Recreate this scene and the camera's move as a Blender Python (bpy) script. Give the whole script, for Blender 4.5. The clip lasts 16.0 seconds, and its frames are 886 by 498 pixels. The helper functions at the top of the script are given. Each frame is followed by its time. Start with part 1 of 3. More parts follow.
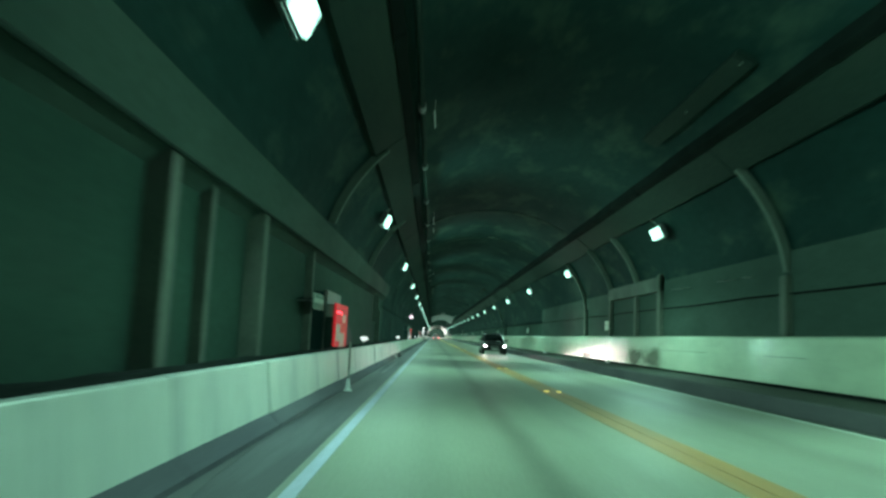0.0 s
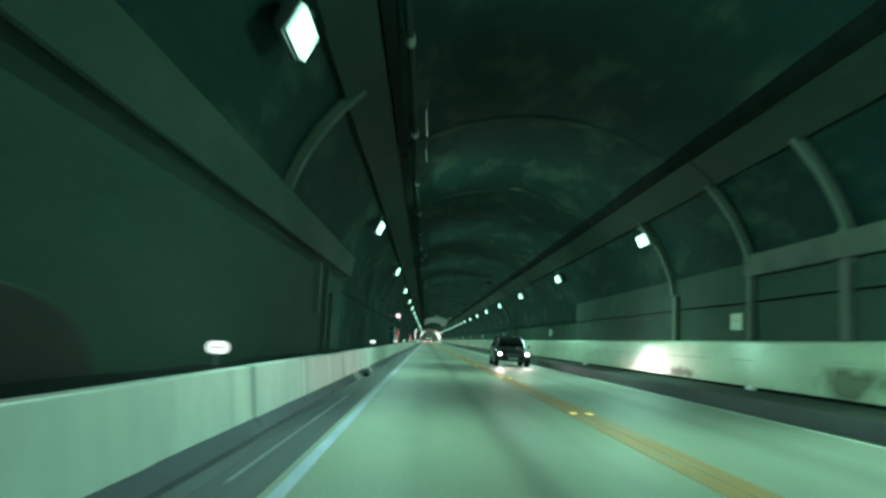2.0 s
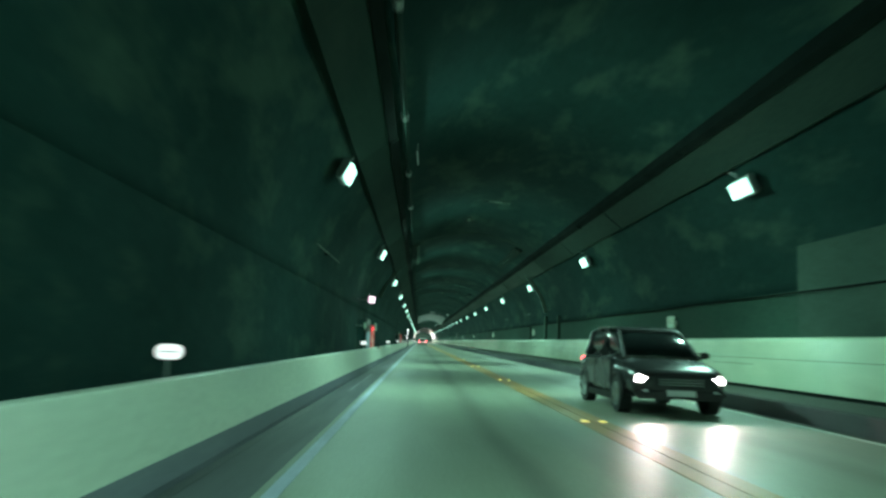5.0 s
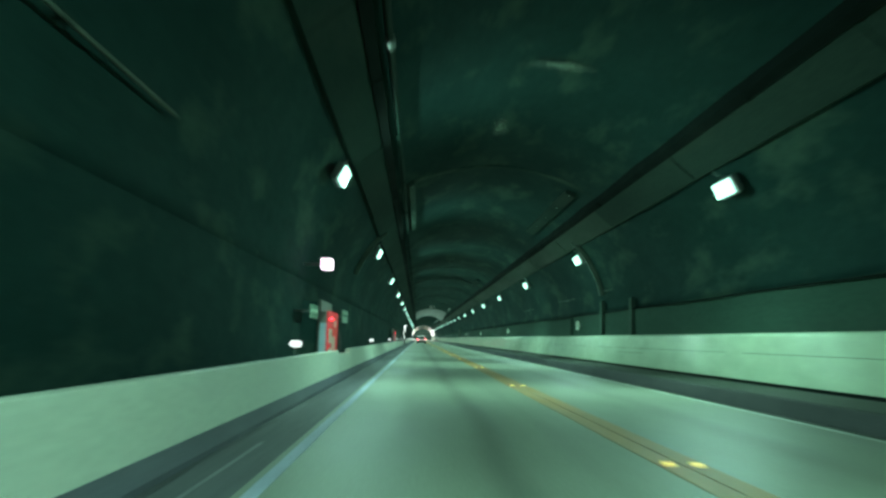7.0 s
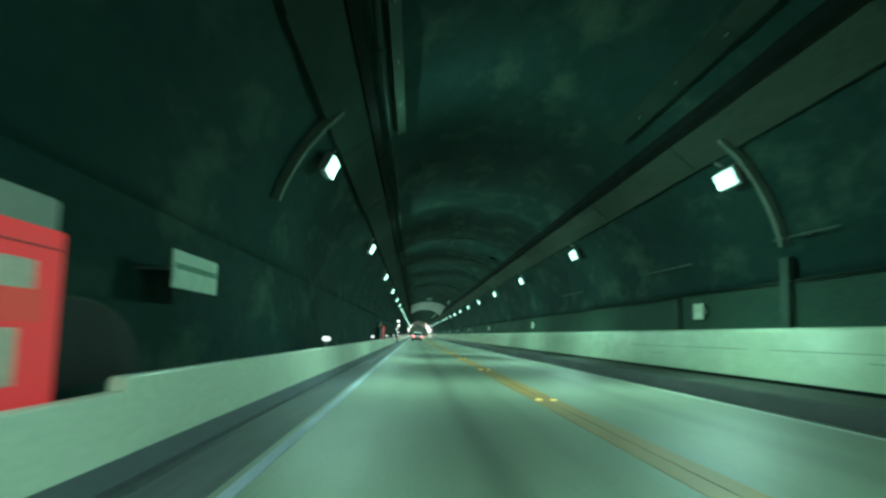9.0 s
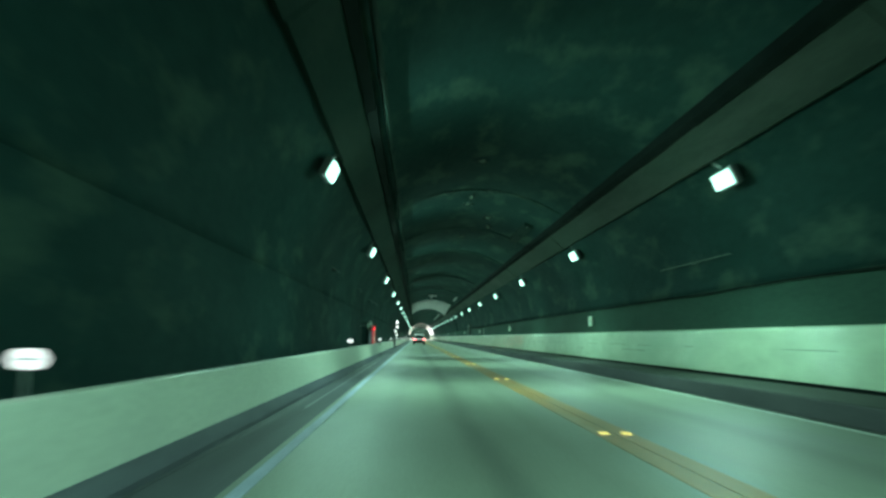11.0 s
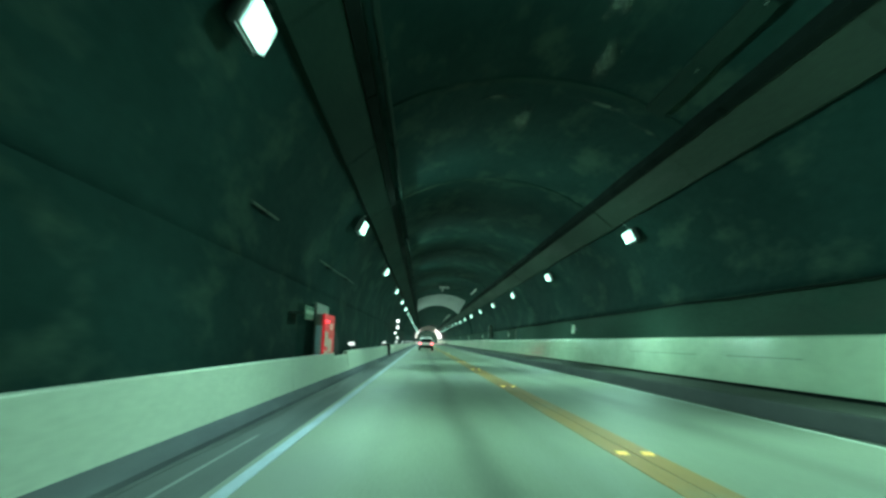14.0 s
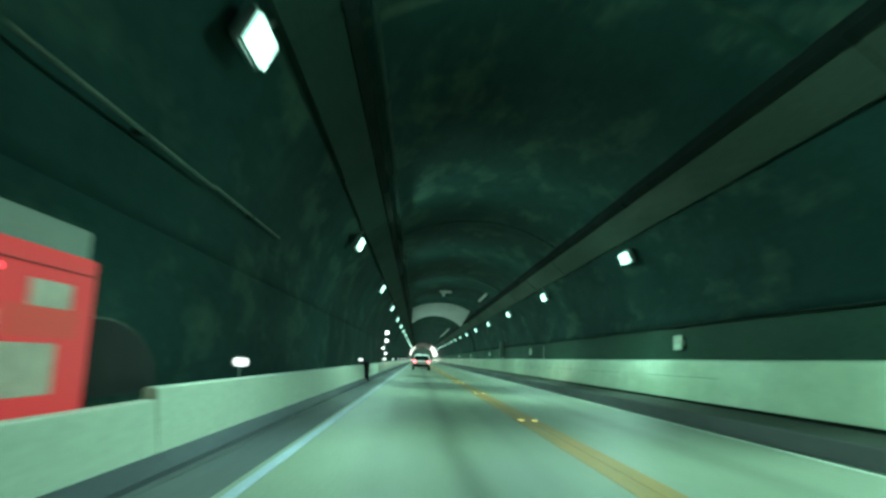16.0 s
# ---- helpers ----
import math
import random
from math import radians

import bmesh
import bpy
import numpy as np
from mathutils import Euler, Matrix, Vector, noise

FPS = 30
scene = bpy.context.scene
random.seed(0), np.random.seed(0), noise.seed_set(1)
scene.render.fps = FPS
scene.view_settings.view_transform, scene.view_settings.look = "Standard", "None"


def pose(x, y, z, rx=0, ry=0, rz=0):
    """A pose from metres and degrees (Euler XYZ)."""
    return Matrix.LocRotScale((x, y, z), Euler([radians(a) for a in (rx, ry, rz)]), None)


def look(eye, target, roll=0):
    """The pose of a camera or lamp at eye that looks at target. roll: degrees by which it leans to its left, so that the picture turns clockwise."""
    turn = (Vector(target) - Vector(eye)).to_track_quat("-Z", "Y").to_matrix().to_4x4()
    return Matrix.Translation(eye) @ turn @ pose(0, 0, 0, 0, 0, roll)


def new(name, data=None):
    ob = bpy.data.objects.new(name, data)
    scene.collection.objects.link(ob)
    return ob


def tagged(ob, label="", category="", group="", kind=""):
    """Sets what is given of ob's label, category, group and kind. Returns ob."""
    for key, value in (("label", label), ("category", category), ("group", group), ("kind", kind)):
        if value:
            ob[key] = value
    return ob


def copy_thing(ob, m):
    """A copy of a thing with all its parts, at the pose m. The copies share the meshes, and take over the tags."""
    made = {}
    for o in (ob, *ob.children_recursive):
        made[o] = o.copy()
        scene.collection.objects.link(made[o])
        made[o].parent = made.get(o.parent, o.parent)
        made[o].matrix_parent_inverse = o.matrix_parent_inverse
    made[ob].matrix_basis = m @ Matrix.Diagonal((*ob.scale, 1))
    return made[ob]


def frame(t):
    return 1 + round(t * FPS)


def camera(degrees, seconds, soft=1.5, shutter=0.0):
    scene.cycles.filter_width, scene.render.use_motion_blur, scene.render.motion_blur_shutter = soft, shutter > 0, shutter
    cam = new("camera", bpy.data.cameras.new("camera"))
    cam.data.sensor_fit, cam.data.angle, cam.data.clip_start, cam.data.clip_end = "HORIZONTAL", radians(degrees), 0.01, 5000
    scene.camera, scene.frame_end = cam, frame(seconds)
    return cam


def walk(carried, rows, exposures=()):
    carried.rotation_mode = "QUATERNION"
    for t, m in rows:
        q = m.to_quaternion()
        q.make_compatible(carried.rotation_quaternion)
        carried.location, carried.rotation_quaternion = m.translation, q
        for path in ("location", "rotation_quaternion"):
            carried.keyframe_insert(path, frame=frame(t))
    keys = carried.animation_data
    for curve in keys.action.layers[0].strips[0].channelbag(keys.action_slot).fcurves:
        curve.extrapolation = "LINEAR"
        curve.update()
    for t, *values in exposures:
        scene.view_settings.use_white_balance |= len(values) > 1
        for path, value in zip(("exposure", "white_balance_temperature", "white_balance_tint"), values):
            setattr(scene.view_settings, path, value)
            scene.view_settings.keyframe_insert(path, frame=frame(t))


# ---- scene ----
cam = camera(62.0, 16.0, soft=2.8, shutter=0.8)
EYE = 1.15
# seconds, across, along, yaw, pitch, roll
ROWS = [
    (0.0, -0.784, 0.000, -0.83, 6.77, -2.66),
    (0.5, -0.756, 4.199, -0.85, 6.90, -2.84),
    (1.0, -0.775, 8.521, -1.26, 7.11, -3.15),
    (1.5, -0.770, 11.891, -1.08, 7.15, -2.78),
    (2.0, -0.738, 16.163, -1.38, 7.10, -2.77),
    (2.5, -0.726, 20.537, -1.03, 6.91, -2.66),
    (3.0, -0.732, 24.813, -1.21, 7.03, -2.46),
    (3.5, -0.775, 29.114, -1.25, 7.08, -2.51),
    (4.0, -0.777, 33.569, -1.61, 7.17, -2.45),
    (6.5, -0.587, 53.508, -1.97, 7.02, -2.06),
    (7.0, -0.585, 57.922, -1.93, 6.95, -1.82),
    (7.5, -0.588, 62.218, -2.06, 6.86, -1.75),
    (8.0, -0.549, 66.620, -2.24, 6.85, -1.84),
    (8.5, -0.521, 71.105, -2.31, 6.79, -1.44),
    (9.0, -0.475, 75.335, -2.24, 6.69, -1.68),
    (9.5, -0.492, 78.961, -2.06, 6.59, -1.09),
    (10.0, -0.520, 83.393, -2.00, 6.60, -0.34),
    (12.5, -0.338, 104.152, -1.92, 7.25, -2.96),
    (13.0, -0.324, 108.408, -1.49, 7.10, -3.01),
    (13.5, -0.351, 112.845, -1.63, 7.11, -2.07),
    (14.0, -0.326, 117.120, -1.59, 7.17, -1.90),
    (14.5, -0.300, 120.670, -1.79, 7.53, -2.58),
    (15.0, -0.335, 125.142, -2.08, 7.93, -2.50),
    (15.5, -0.303, 129.441, -2.23, 8.24, -2.86),
    (16.0, -0.319, 133.881, -1.99, 8.56, -2.97),
]
EXPOSURES = ((0.0, -0.06), (4.2, -0.02), (7.0, 0.04), (8.5, 0.1), (9.5, -0.02), (10.2, 0.0), (12.5, 0.1), (15.0, 0.1), (16.0, 0.15))
walk(cam, [(t, pose(x, y, EYE, 90 + pitch, roll, yaw)) for t, x, y, yaw, pitch, roll in ROWS], EXPOSURES)

# ---- light ----
world = bpy.data.worlds.new("world")
scene.world = world
world.use_nodes = True
world.node_tree.nodes["Background"].inputs["Color"].default_value = (0.2, 0.6, 0.5, 1)
world.node_tree.nodes["Background"].inputs["Strength"].default_value = 0.002
LAMP_COLOUR = (0.45, 1.0, 0.79)
LAMP_WATTS, LAMP_FACE = 560.0, 3.0
LAMP_AIM, LAMP_SPREAD = {-1: 57.0, 1: 42.0}, {-1: 175.0, 1: 155.0}      # degrees from straight down, by side

# ---- plan, in metres ----
CX, HALF, SPRING, RISE = 2.1, 5.75, 2.6, 4.8      # middle line, half width, spring line and rise of the vault
START, END = -24.0, 520.0
LEFT_LINE, YELLOW, RIGHT_LINE = -1.75, 2.03, 5.53
LAMP_STEP, LAMP_FIRST_L, LAMP_FIRST_R = 16.783, 8.556, 8.283
WALK_Z = 0.30


# ---- materials ----
def material(name, a, b=None, rough=0.7, metal=0.0, scale=1.0, grain=40.0, bump=0.0, emit=0.0, dirt=None, dirt_scale=0.35,
             stretch=(1, 1, 1), spec=0.5):
    """A surface whose colour wanders from a to b at a coarse and a fine scale, with dirt and relief."""
    m = bpy.data.materials.new(name)
    m.use_nodes = True
    n, l = m.node_tree.nodes, m.node_tree.links
    bsdf = n["Principled BSDF"]
    bsdf.inputs["Roughness"].default_value = rough
    bsdf.inputs["Metallic"].default_value = metal
    bsdf.inputs["Specular IOR Level"].default_value = spec
    if emit:
        bsdf.inputs["Base Color"].default_value = (0.05, 0.05, 0.05, 1)
        bsdf.inputs["Emission Color"].default_value = (*a, 1)
        bsdf.inputs["Emission Strength"].default_value = emit
        return m
    if b is None:
        b = tuple(c * 0.75 for c in a)
    geo = n.new("ShaderNodeNewGeometry")
    mp = n.new("ShaderNodeMapping")
    mp.inputs["Scale"].default_value = stretch
    l.new(geo.outputs["Position"], mp.inputs["Vector"])

    def cloud(s, detail):
        t = n.new("ShaderNodeTexNoise")
        t.inputs["Scale"].default_value = s
        t.inputs["Detail"].default_value = detail
        t.inputs["Roughness"].default_value = 0.6
        l.new(mp.outputs["Vector"], t.inputs["Vector"])
        return t.outputs["Fac"]

    def blend(fac, low, high, c1, c2):
        r = n.new("ShaderNodeMapRange")
        r.inputs["From Min"].default_value, r.inputs["From Max"].default_value = low, high
        l.new(fac, r.inputs["Value"])
        x = n.new("ShaderNodeMix")
        x.data_type = "RGBA"
        l.new(r.outputs["Result"], x.inputs["Factor"])
        for k, c in ((6, c1), (7, c2)):
            if isinstance(c, tuple):
                x.inputs[k].default_value = (*c, 1)
            else:
                l.new(c, x.inputs[k])
        return x.outputs[2]

    coarse, fine = cloud(scale, 4), cloud(grain, 3)
    col = blend(coarse, 0.32, 0.68, a, b)
    col = blend(fine, 0.2, 1.6, col, tuple(c * 0.45 for c in b))
    if dirt:
        col = blend(cloud(dirt_scale, 6), 0.52, 0.72, col, dirt)
    l.new(col, bsdf.inputs["Base Color"])
    rr = n.new("ShaderNodeMapRange")
    rr.inputs["To Min"].default_value, rr.inputs["To Max"].default_value = max(0.02, rough - 0.12), min(1, rough + 0.12)
    l.new(coarse, rr.inputs["Value"])
    l.new(rr.outputs["Result"], bsdf.inputs["Roughness"])
    if bump:
        bp = n.new("ShaderNodeBump")
        bp.inputs["Strength"].default_value = 0.6
        bp.inputs["Distance"].default_value = bump
        l.new(fine, bp.inputs["Height"])
        l.new(bp.outputs["Normal"], bsdf.inputs["Normal"])
    return m


def road_material():
    """Worn concrete with darker wheel and oil tracks along the lanes and faint cross bands."""
    m = material("road_concrete", (0.264, 0.286, 0.218), (0.203, 0.221, 0.169), 0.52, spec=0.35, scale=0.35, grain=30, bump=0.004,
                 dirt=(0.2, 0.2, 0.19), dirt_scale=0.25, stretch=(1, 0.22, 1))
    n, l = m.node_tree.nodes, m.node_tree.links
    bsdf = n["Principled BSDF"]
    old = bsdf.inputs["Base Color"].links[0].from_socket
    geo = n.new("ShaderNodeNewGeometry")
    sep = n.new("ShaderNodeSeparateXYZ")
    l.new(geo.outputs["Position"], sep.inputs["Vector"])
    wob = n.new("ShaderNodeTexNoise")
    wob.inputs["Scale"].default_value = 0.12
    l.new(geo.outputs["Position"], wob.inputs["Vector"])
    last = old
    for centre, width, dark in ((0.28, 0.3, 0.66), (0.25, 0.8, 0.9), (3.8, 0.5, 0.78), (-0.75, 0.28, 0.9), (1.15, 0.28, 0.9)):
        off = n.new("ShaderNodeMath")
        off.operation = "MULTIPLY_ADD"
        off.inputs[1].default_value, off.inputs[2].default_value = 0.5, -centre - 0.25
        l.new(wob.outputs["Fac"], off.inputs[0])
        add = n.new("ShaderNodeMath")
        add.operation = "ADD"
        l.new(sep.outputs["X"], add.inputs[0])
        l.new(off.outputs["Value"], add.inputs[1])
        ab = n.new("ShaderNodeMath")
        ab.operation = "ABSOLUTE"
        l.new(add.outputs["Value"], ab.inputs[0])
        r = n.new("ShaderNodeMapRange")
        r.interpolation_type = "SMOOTHSTEP"
        r.inputs["From Min"].default_value, r.inputs["From Max"].default_value = 0.0, width
        r.inputs["To Min"].default_value, r.inputs["To Max"].default_value = dark, 1.0
        l.new(ab.outputs["Value"], r.inputs["Value"])
        x = n.new("ShaderNodeMix")
        x.data_type, x.blend_type = "RGBA", "MULTIPLY"
        x.inputs["Factor"].default_value = 1.0
        l.new(last, x.inputs[6])
        l.new(r.outputs["Result"], x.inputs[7])
        last = x.outputs[2]
    l.new(last, bsdf.inputs["Base Color"])
    return m


def stain_material(name, a, b, scale):
    """A stain that thins out towards its rim."""
    m = material(name, a, b, 0.8, scale=scale, grain=16, spec=0.15)
    n, l = m.node_tree.nodes, m.node_tree.links
    at = n.new("ShaderNodeAttribute")
    at.attribute_name = "fade"
    geo = n.new("ShaderNodeNewGeometry")
    tex = n.new("ShaderNodeTexNoise")
    tex.inputs["Scale"].default_value = 2.6
    tex.inputs["Detail"].default_value = 6
    l.new(geo.outputs["Position"], tex.inputs["Vector"])
    add = n.new("ShaderNodeMath")
    add.operation = "ADD"
    l.new(at.outputs["Fac"], add.inputs[0])
    l.new(tex.outputs["Fac"], add.inputs[1])
    ramp = n.new("ShaderNodeMapRange")
    ramp.interpolation_type = "SMOOTHSTEP"
    ramp.inputs["From Min"].default_value, ramp.inputs["From Max"].default_value = 0.5, 1.45
    ramp.inputs["To Max"].default_value = 0.8
    l.new(add.outputs["Value"], ramp.inputs["Value"])
    l.new(ramp.outputs["Result"], n["Principled BSDF"].inputs["Alpha"])
    return m


def rippled(m):
    """Fine level ripples in the sheet, which draw reflections out upwards and downwards."""
    n, l = m.node_tree.nodes, m.node_tree.links
    geo = n.new("ShaderNodeNewGeometry")
    mp = n.new("ShaderNodeMapping")
    mp.inputs["Scale"].default_value = (0.5, 0.25, 150)
    l.new(geo.outputs["Position"], mp.inputs["Vector"])
    t = n.new("ShaderNodeTexNoise")
    t.inputs["Scale"].default_value = 1.0
    t.inputs["Detail"].default_value = 1
    l.new(mp.outputs["Vector"], t.inputs["Vector"])
    bp = n.new("ShaderNodeBump")
    bp.inputs["Strength"].default_value = 1.0
    bp.inputs["Distance"].default_value = 0.002
    l.new(t.outputs["Fac"], bp.inputs["Height"])
    l.new(bp.outputs["Normal"], n["Principled BSDF"].inputs["Normal"])
    return m


M = {
    "road": road_material(),
    "asphalt": material("dark_asphalt", (0.115, 0.117, 0.128), (0.07, 0.072, 0.082), 0.65, spec=0.25, scale=0.6, grain=60, bump=0.006, dirt=(0.16, 0.16, 0.17), dirt_scale=0.5, stretch=(1.6, 0.1, 1)),
    "apron": material("blue_grey_apron_concrete", (0.105, 0.107, 0.13), (0.068, 0.07, 0.087), 0.6, spec=0.25, scale=0.5, grain=40, bump=0.004, dirt=(0.17, 0.175, 0.19), dirt_scale=0.4, stretch=(1.2, 0.2, 1)),
    "seam": material("dark_wet_seam", (0.066, 0.068, 0.076), (0.046, 0.048, 0.054), 0.6, scale=0.8, grain=30, stretch=(1, 0.3, 1)),
    "faint_line": material("faint_worn_line", (0.2, 0.205, 0.215), (0.14, 0.143, 0.15), 0.55, scale=1.5, grain=30, stretch=(1, 0.3, 1)),
    "barrier_stained": material("streaked_concrete_paint", (0.74, 0.79, 0.7), (0.6, 0.65, 0.6), 0.45, scale=0.9, grain=14, bump=0.003, dirt=(0.27, 0.32, 0.33), dirt_scale=1.1, stretch=(1, 1, 0.14)),
    "toe_pale": material("scuffed_white_paint", (0.48, 0.49, 0.43), (0.3, 0.32, 0.3), 0.5, scale=1.6, grain=14, dirt=(0.2, 0.2, 0.19), dirt_scale=1.4),
    "speckled": material("weathered_white_plate", (0.66, 0.69, 0.52), (0.36, 0.43, 0.33), 0.45, scale=7.0, grain=30),
    "mineral": stain_material("pale_mineral_stain", (0.2, 0.25, 0.2), (0.12, 0.155, 0.125), 1.8),
    "walkway": material("dark_walkway", (0.05, 0.06, 0.047), (0.033, 0.04, 0.032), 0.75, scale=0.5, grain=50, bump=0.004, dirt=(0.055, 0.058, 0.05), stretch=(1, 0.25, 1), spec=0.25),
    "kerb": material("kerb_concrete", (0.1, 0.1, 0.105), (0.06, 0.06, 0.065), 0.8, scale=0.7, grain=35, bump=0.004, stretch=(1, 0.3, 1)),
    "white_line": material("white_paint_line", (0.52, 0.54, 0.69), (0.37, 0.39, 0.5), 0.6, spec=0.2, scale=1.5, grain=25, stretch=(1, 0.3, 1)),
    "yellow_line": material("worn_yellow_paint", (0.39, 0.175, 0.04), (0.29, 0.17, 0.065), 0.55, scale=1.6, grain=30, dirt=(0.27, 0.21, 0.13), dirt_scale=1.3, stretch=(1, 0.2, 1)),
    "barrier": material("painted_concrete", (0.74, 0.76, 0.63), (0.62, 0.65, 0.54), 0.4, scale=0.5, grain=18, bump=0.003, dirt=(0.52, 0.53, 0.47), dirt_scale=0.4, stretch=(1, 0.35, 1)),
    "barrier_right": rippled(material("green_white_wall_paint", (0.67, 0.77, 0.57), (0.58, 0.68, 0.5), 0.17, scale=0.4, grain=2.2, dirt=(0.45, 0.57, 0.41), dirt_scale=0.35, stretch=(1, 0.35, 1))),
    "thin_line": material("worn_pale_line", (0.7, 0.72, 0.62), (0.52, 0.54, 0.46), 0.6, scale=2.5, grain=25, dirt=(0.36, 0.38, 0.32), dirt_scale=0.9, stretch=(1, 0.3, 1)),
    "sign_pale": material("dull_pale_sheet", (0.6, 0.74, 0.6), (0.44, 0.56, 0.46), 0.4, scale=5.0),
    "wall": material("sooty_concrete_wall", (0.022, 0.045, 0.034), (0.014, 0.031, 0.024), 0.85, spec=0.1, scale=0.4, grain=9, bump=0.01, dirt=(0.028, 0.06, 0.046), dirt_scale=0.5),
    "wainscot": material("grey_wall_band", (0.039, 0.083, 0.062), (0.026, 0.061, 0.046), 0.8, spec=0.1, scale=0.5, grain=12, bump=0.006, dirt=(0.036, 0.055, 0.045), stretch=(1, 0.3, 1)),
    "vault": material("sooty_sprayed_concrete", (0.0145, 0.046, 0.041), (0.0085, 0.032, 0.029), 0.85, scale=0.5, grain=5, bump=0.03, dirt=(0.044, 0.078, 0.059), dirt_scale=0.8, spec=0.1, stretch=(1, 0.4, 1)),
    # tones of one beam concrete; dimmer light is put into the darker ones
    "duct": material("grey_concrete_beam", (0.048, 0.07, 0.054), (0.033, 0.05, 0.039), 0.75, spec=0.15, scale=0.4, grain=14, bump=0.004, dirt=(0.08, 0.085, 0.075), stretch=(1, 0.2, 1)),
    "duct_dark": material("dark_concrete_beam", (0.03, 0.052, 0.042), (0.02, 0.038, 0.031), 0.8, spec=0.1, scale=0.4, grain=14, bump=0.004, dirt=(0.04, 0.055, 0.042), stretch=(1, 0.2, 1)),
    "duct_faint": material("dimmed_concrete_beam", (0.019, 0.043, 0.034), (0.012, 0.03, 0.024), 0.8, spec=0.1, scale=0.5, grain=14, bump=0.004, dirt=(0.034, 0.05, 0.04), stretch=(1, 0.3, 1)),
    "cable": material("dull_black_cable", (0.011, 0.017, 0.015), (0.007, 0.011, 0.01), 0.9, spec=0.05),
    "facing": material("grey_green_facing", (0.058, 0.098, 0.077), (0.038, 0.07, 0.056), 0.8, scale=0.6, grain=12, bump=0.004, dirt=(0.025, 0.05, 0.04), dirt_scale=0.5, spec=0.15, stretch=(1, 0.4, 1)),
    "soot": stain_material("brown_soot", (0.2, 0.2, 0.15), (0.28, 0.29, 0.22), 1.4),
    "scuff": material("dark_scuff", (0.2, 0.24, 0.18), (0.12, 0.15, 0.11), 0.7),
    "rib_grey": material("grey_rib_steel", (0.17, 0.215, 0.18), (0.11, 0.145, 0.12), 0.7, scale=0.8, spec=0.2),
    "rib": material("patchy_ring_joint", (0.016, 0.048, 0.038), (0.01, 0.034, 0.027), 0.8, scale=0.8, dirt=(0.07, 0.095, 0.074), dirt_scale=0.5, spec=0.1),
    "column": material("grey_concrete_column", (0.135, 0.165, 0.132), (0.08, 0.102, 0.083), 0.75, spec=0.25, scale=0.8, grain=20, bump=0.004, dirt=(0.12, 0.12, 0.11), dirt_scale=0.9),
    "pale": material("pale_concrete", (0.82, 0.8, 0.79), (0.7, 0.69, 0.67), 0.7, scale=0.3, grain=8, bump=0.004, dirt=(0.5, 0.48, 0.45)),
    "lintel": material("grey_lintel_concrete", (0.72, 0.62, 0.6), (0.54, 0.47, 0.46), 0.75, scale=0.5, grain=9, bump=0.004, dirt=(0.38, 0.33, 0.32), dirt_scale=0.6),
    "black": material("black_pipe", (0.012, 0.014, 0.014), (0.008, 0.008, 0.008), 0.6, scale=1.0, spec=0.2),
    "steel": material("galvanised_steel", (0.45, 0.47, 0.46), (0.3, 0.32, 0.31), 0.35, 0.8, scale=2.0),
    # emission stands in for headlight light that the red sheet sends back
    "red_retro": material("emissive_red_panel", (1.0, 0.022, 0.04), emit=0.42),
    "red_dark": material("dark_red_enamel", (0.25, 0.01, 0.018), (0.18, 0.008, 0.014), 0.5, scale=2.0),
    # faded red, again with returned headlight light put in as emission
    "red_orange": material("emissive_faded_red_panel", (1.0, 0.075, 0.045), emit=0.34),
    "end_white": material("pale_end_plate", (0.62, 0.78, 0.86), (0.5, 0.66, 0.76), 0.4, scale=2.0),
    "cream": material("pale_label", (0.85, 0.68, 0.58), (0.62, 0.45, 0.38), 0.45, scale=6.0),
    "cabinet": material("grey_green_cabinet", (0.3, 0.32, 0.28), (0.22, 0.24, 0.21), 0.5, scale=1.0),
    "white": material("white_reflective_sheet", (0.85, 0.88, 0.88), (0.75, 0.78, 0.78), 0.3, scale=3.0),
    "green": material("green_sign_sheet", (0.02, 0.2, 0.1), (0.015, 0.14, 0.07), 0.35, scale=2.0),
    # studs are no lamps; emission replaces the headlight light they throw back
    "stud": material("yellow_retro_glow", (1.0, 0.88, 0.22), emit=1.2),
    "lamp": material("lamp_glow", LAMP_COLOUR, emit=LAMP_FACE),
    "sign_glow": material("pink_white_glow", (1.0, 0.86, 1.0), emit=2.6),
    "ring_red": material("lit_red_ring", (1.0, 0.2, 0.32), emit=0.9),
    # marker emission imitates headlights returned by the disc
    "disc_retro": material("white_retro_glow", (0.85, 1.0, 0.95), emit=1.3),
    "red_glow": material("red_lamp_glow", (1.0, 0.04, 0.06), emit=7.0),
    "head_glow": material("headlight_glow", (1.0, 0.86, 0.86), emit=34.0),
    "tail_glow": material("tail_light_glow", (1.0, 0.05, 0.07), emit=22.0),
    "signal_glow": material("white_signal_glow", (0.9, 1.0, 0.98), emit=4.0),
    "paint_dark": material("dark_car_paint", (0.05, 0.048, 0.05), (0.04, 0.038, 0.04), 0.25, 0.3),
    "paint_silver": material("silver_car_paint", (0.6, 0.62, 0.62), (0.52, 0.54, 0.54), 0.35, 0.0),
    "glass": material("dark_car_glass", (0.015, 0.02, 0.02), (0.01, 0.012, 0.012), 0.08),
    "rubber": material("tyre_rubber", (0.02, 0.02, 0.02), (0.012, 0.012, 0.012), 0.85),
    "plate": material("blank_plate", (0.7, 0.7, 0.68), (0.6, 0.6, 0.58), 0.4),
}


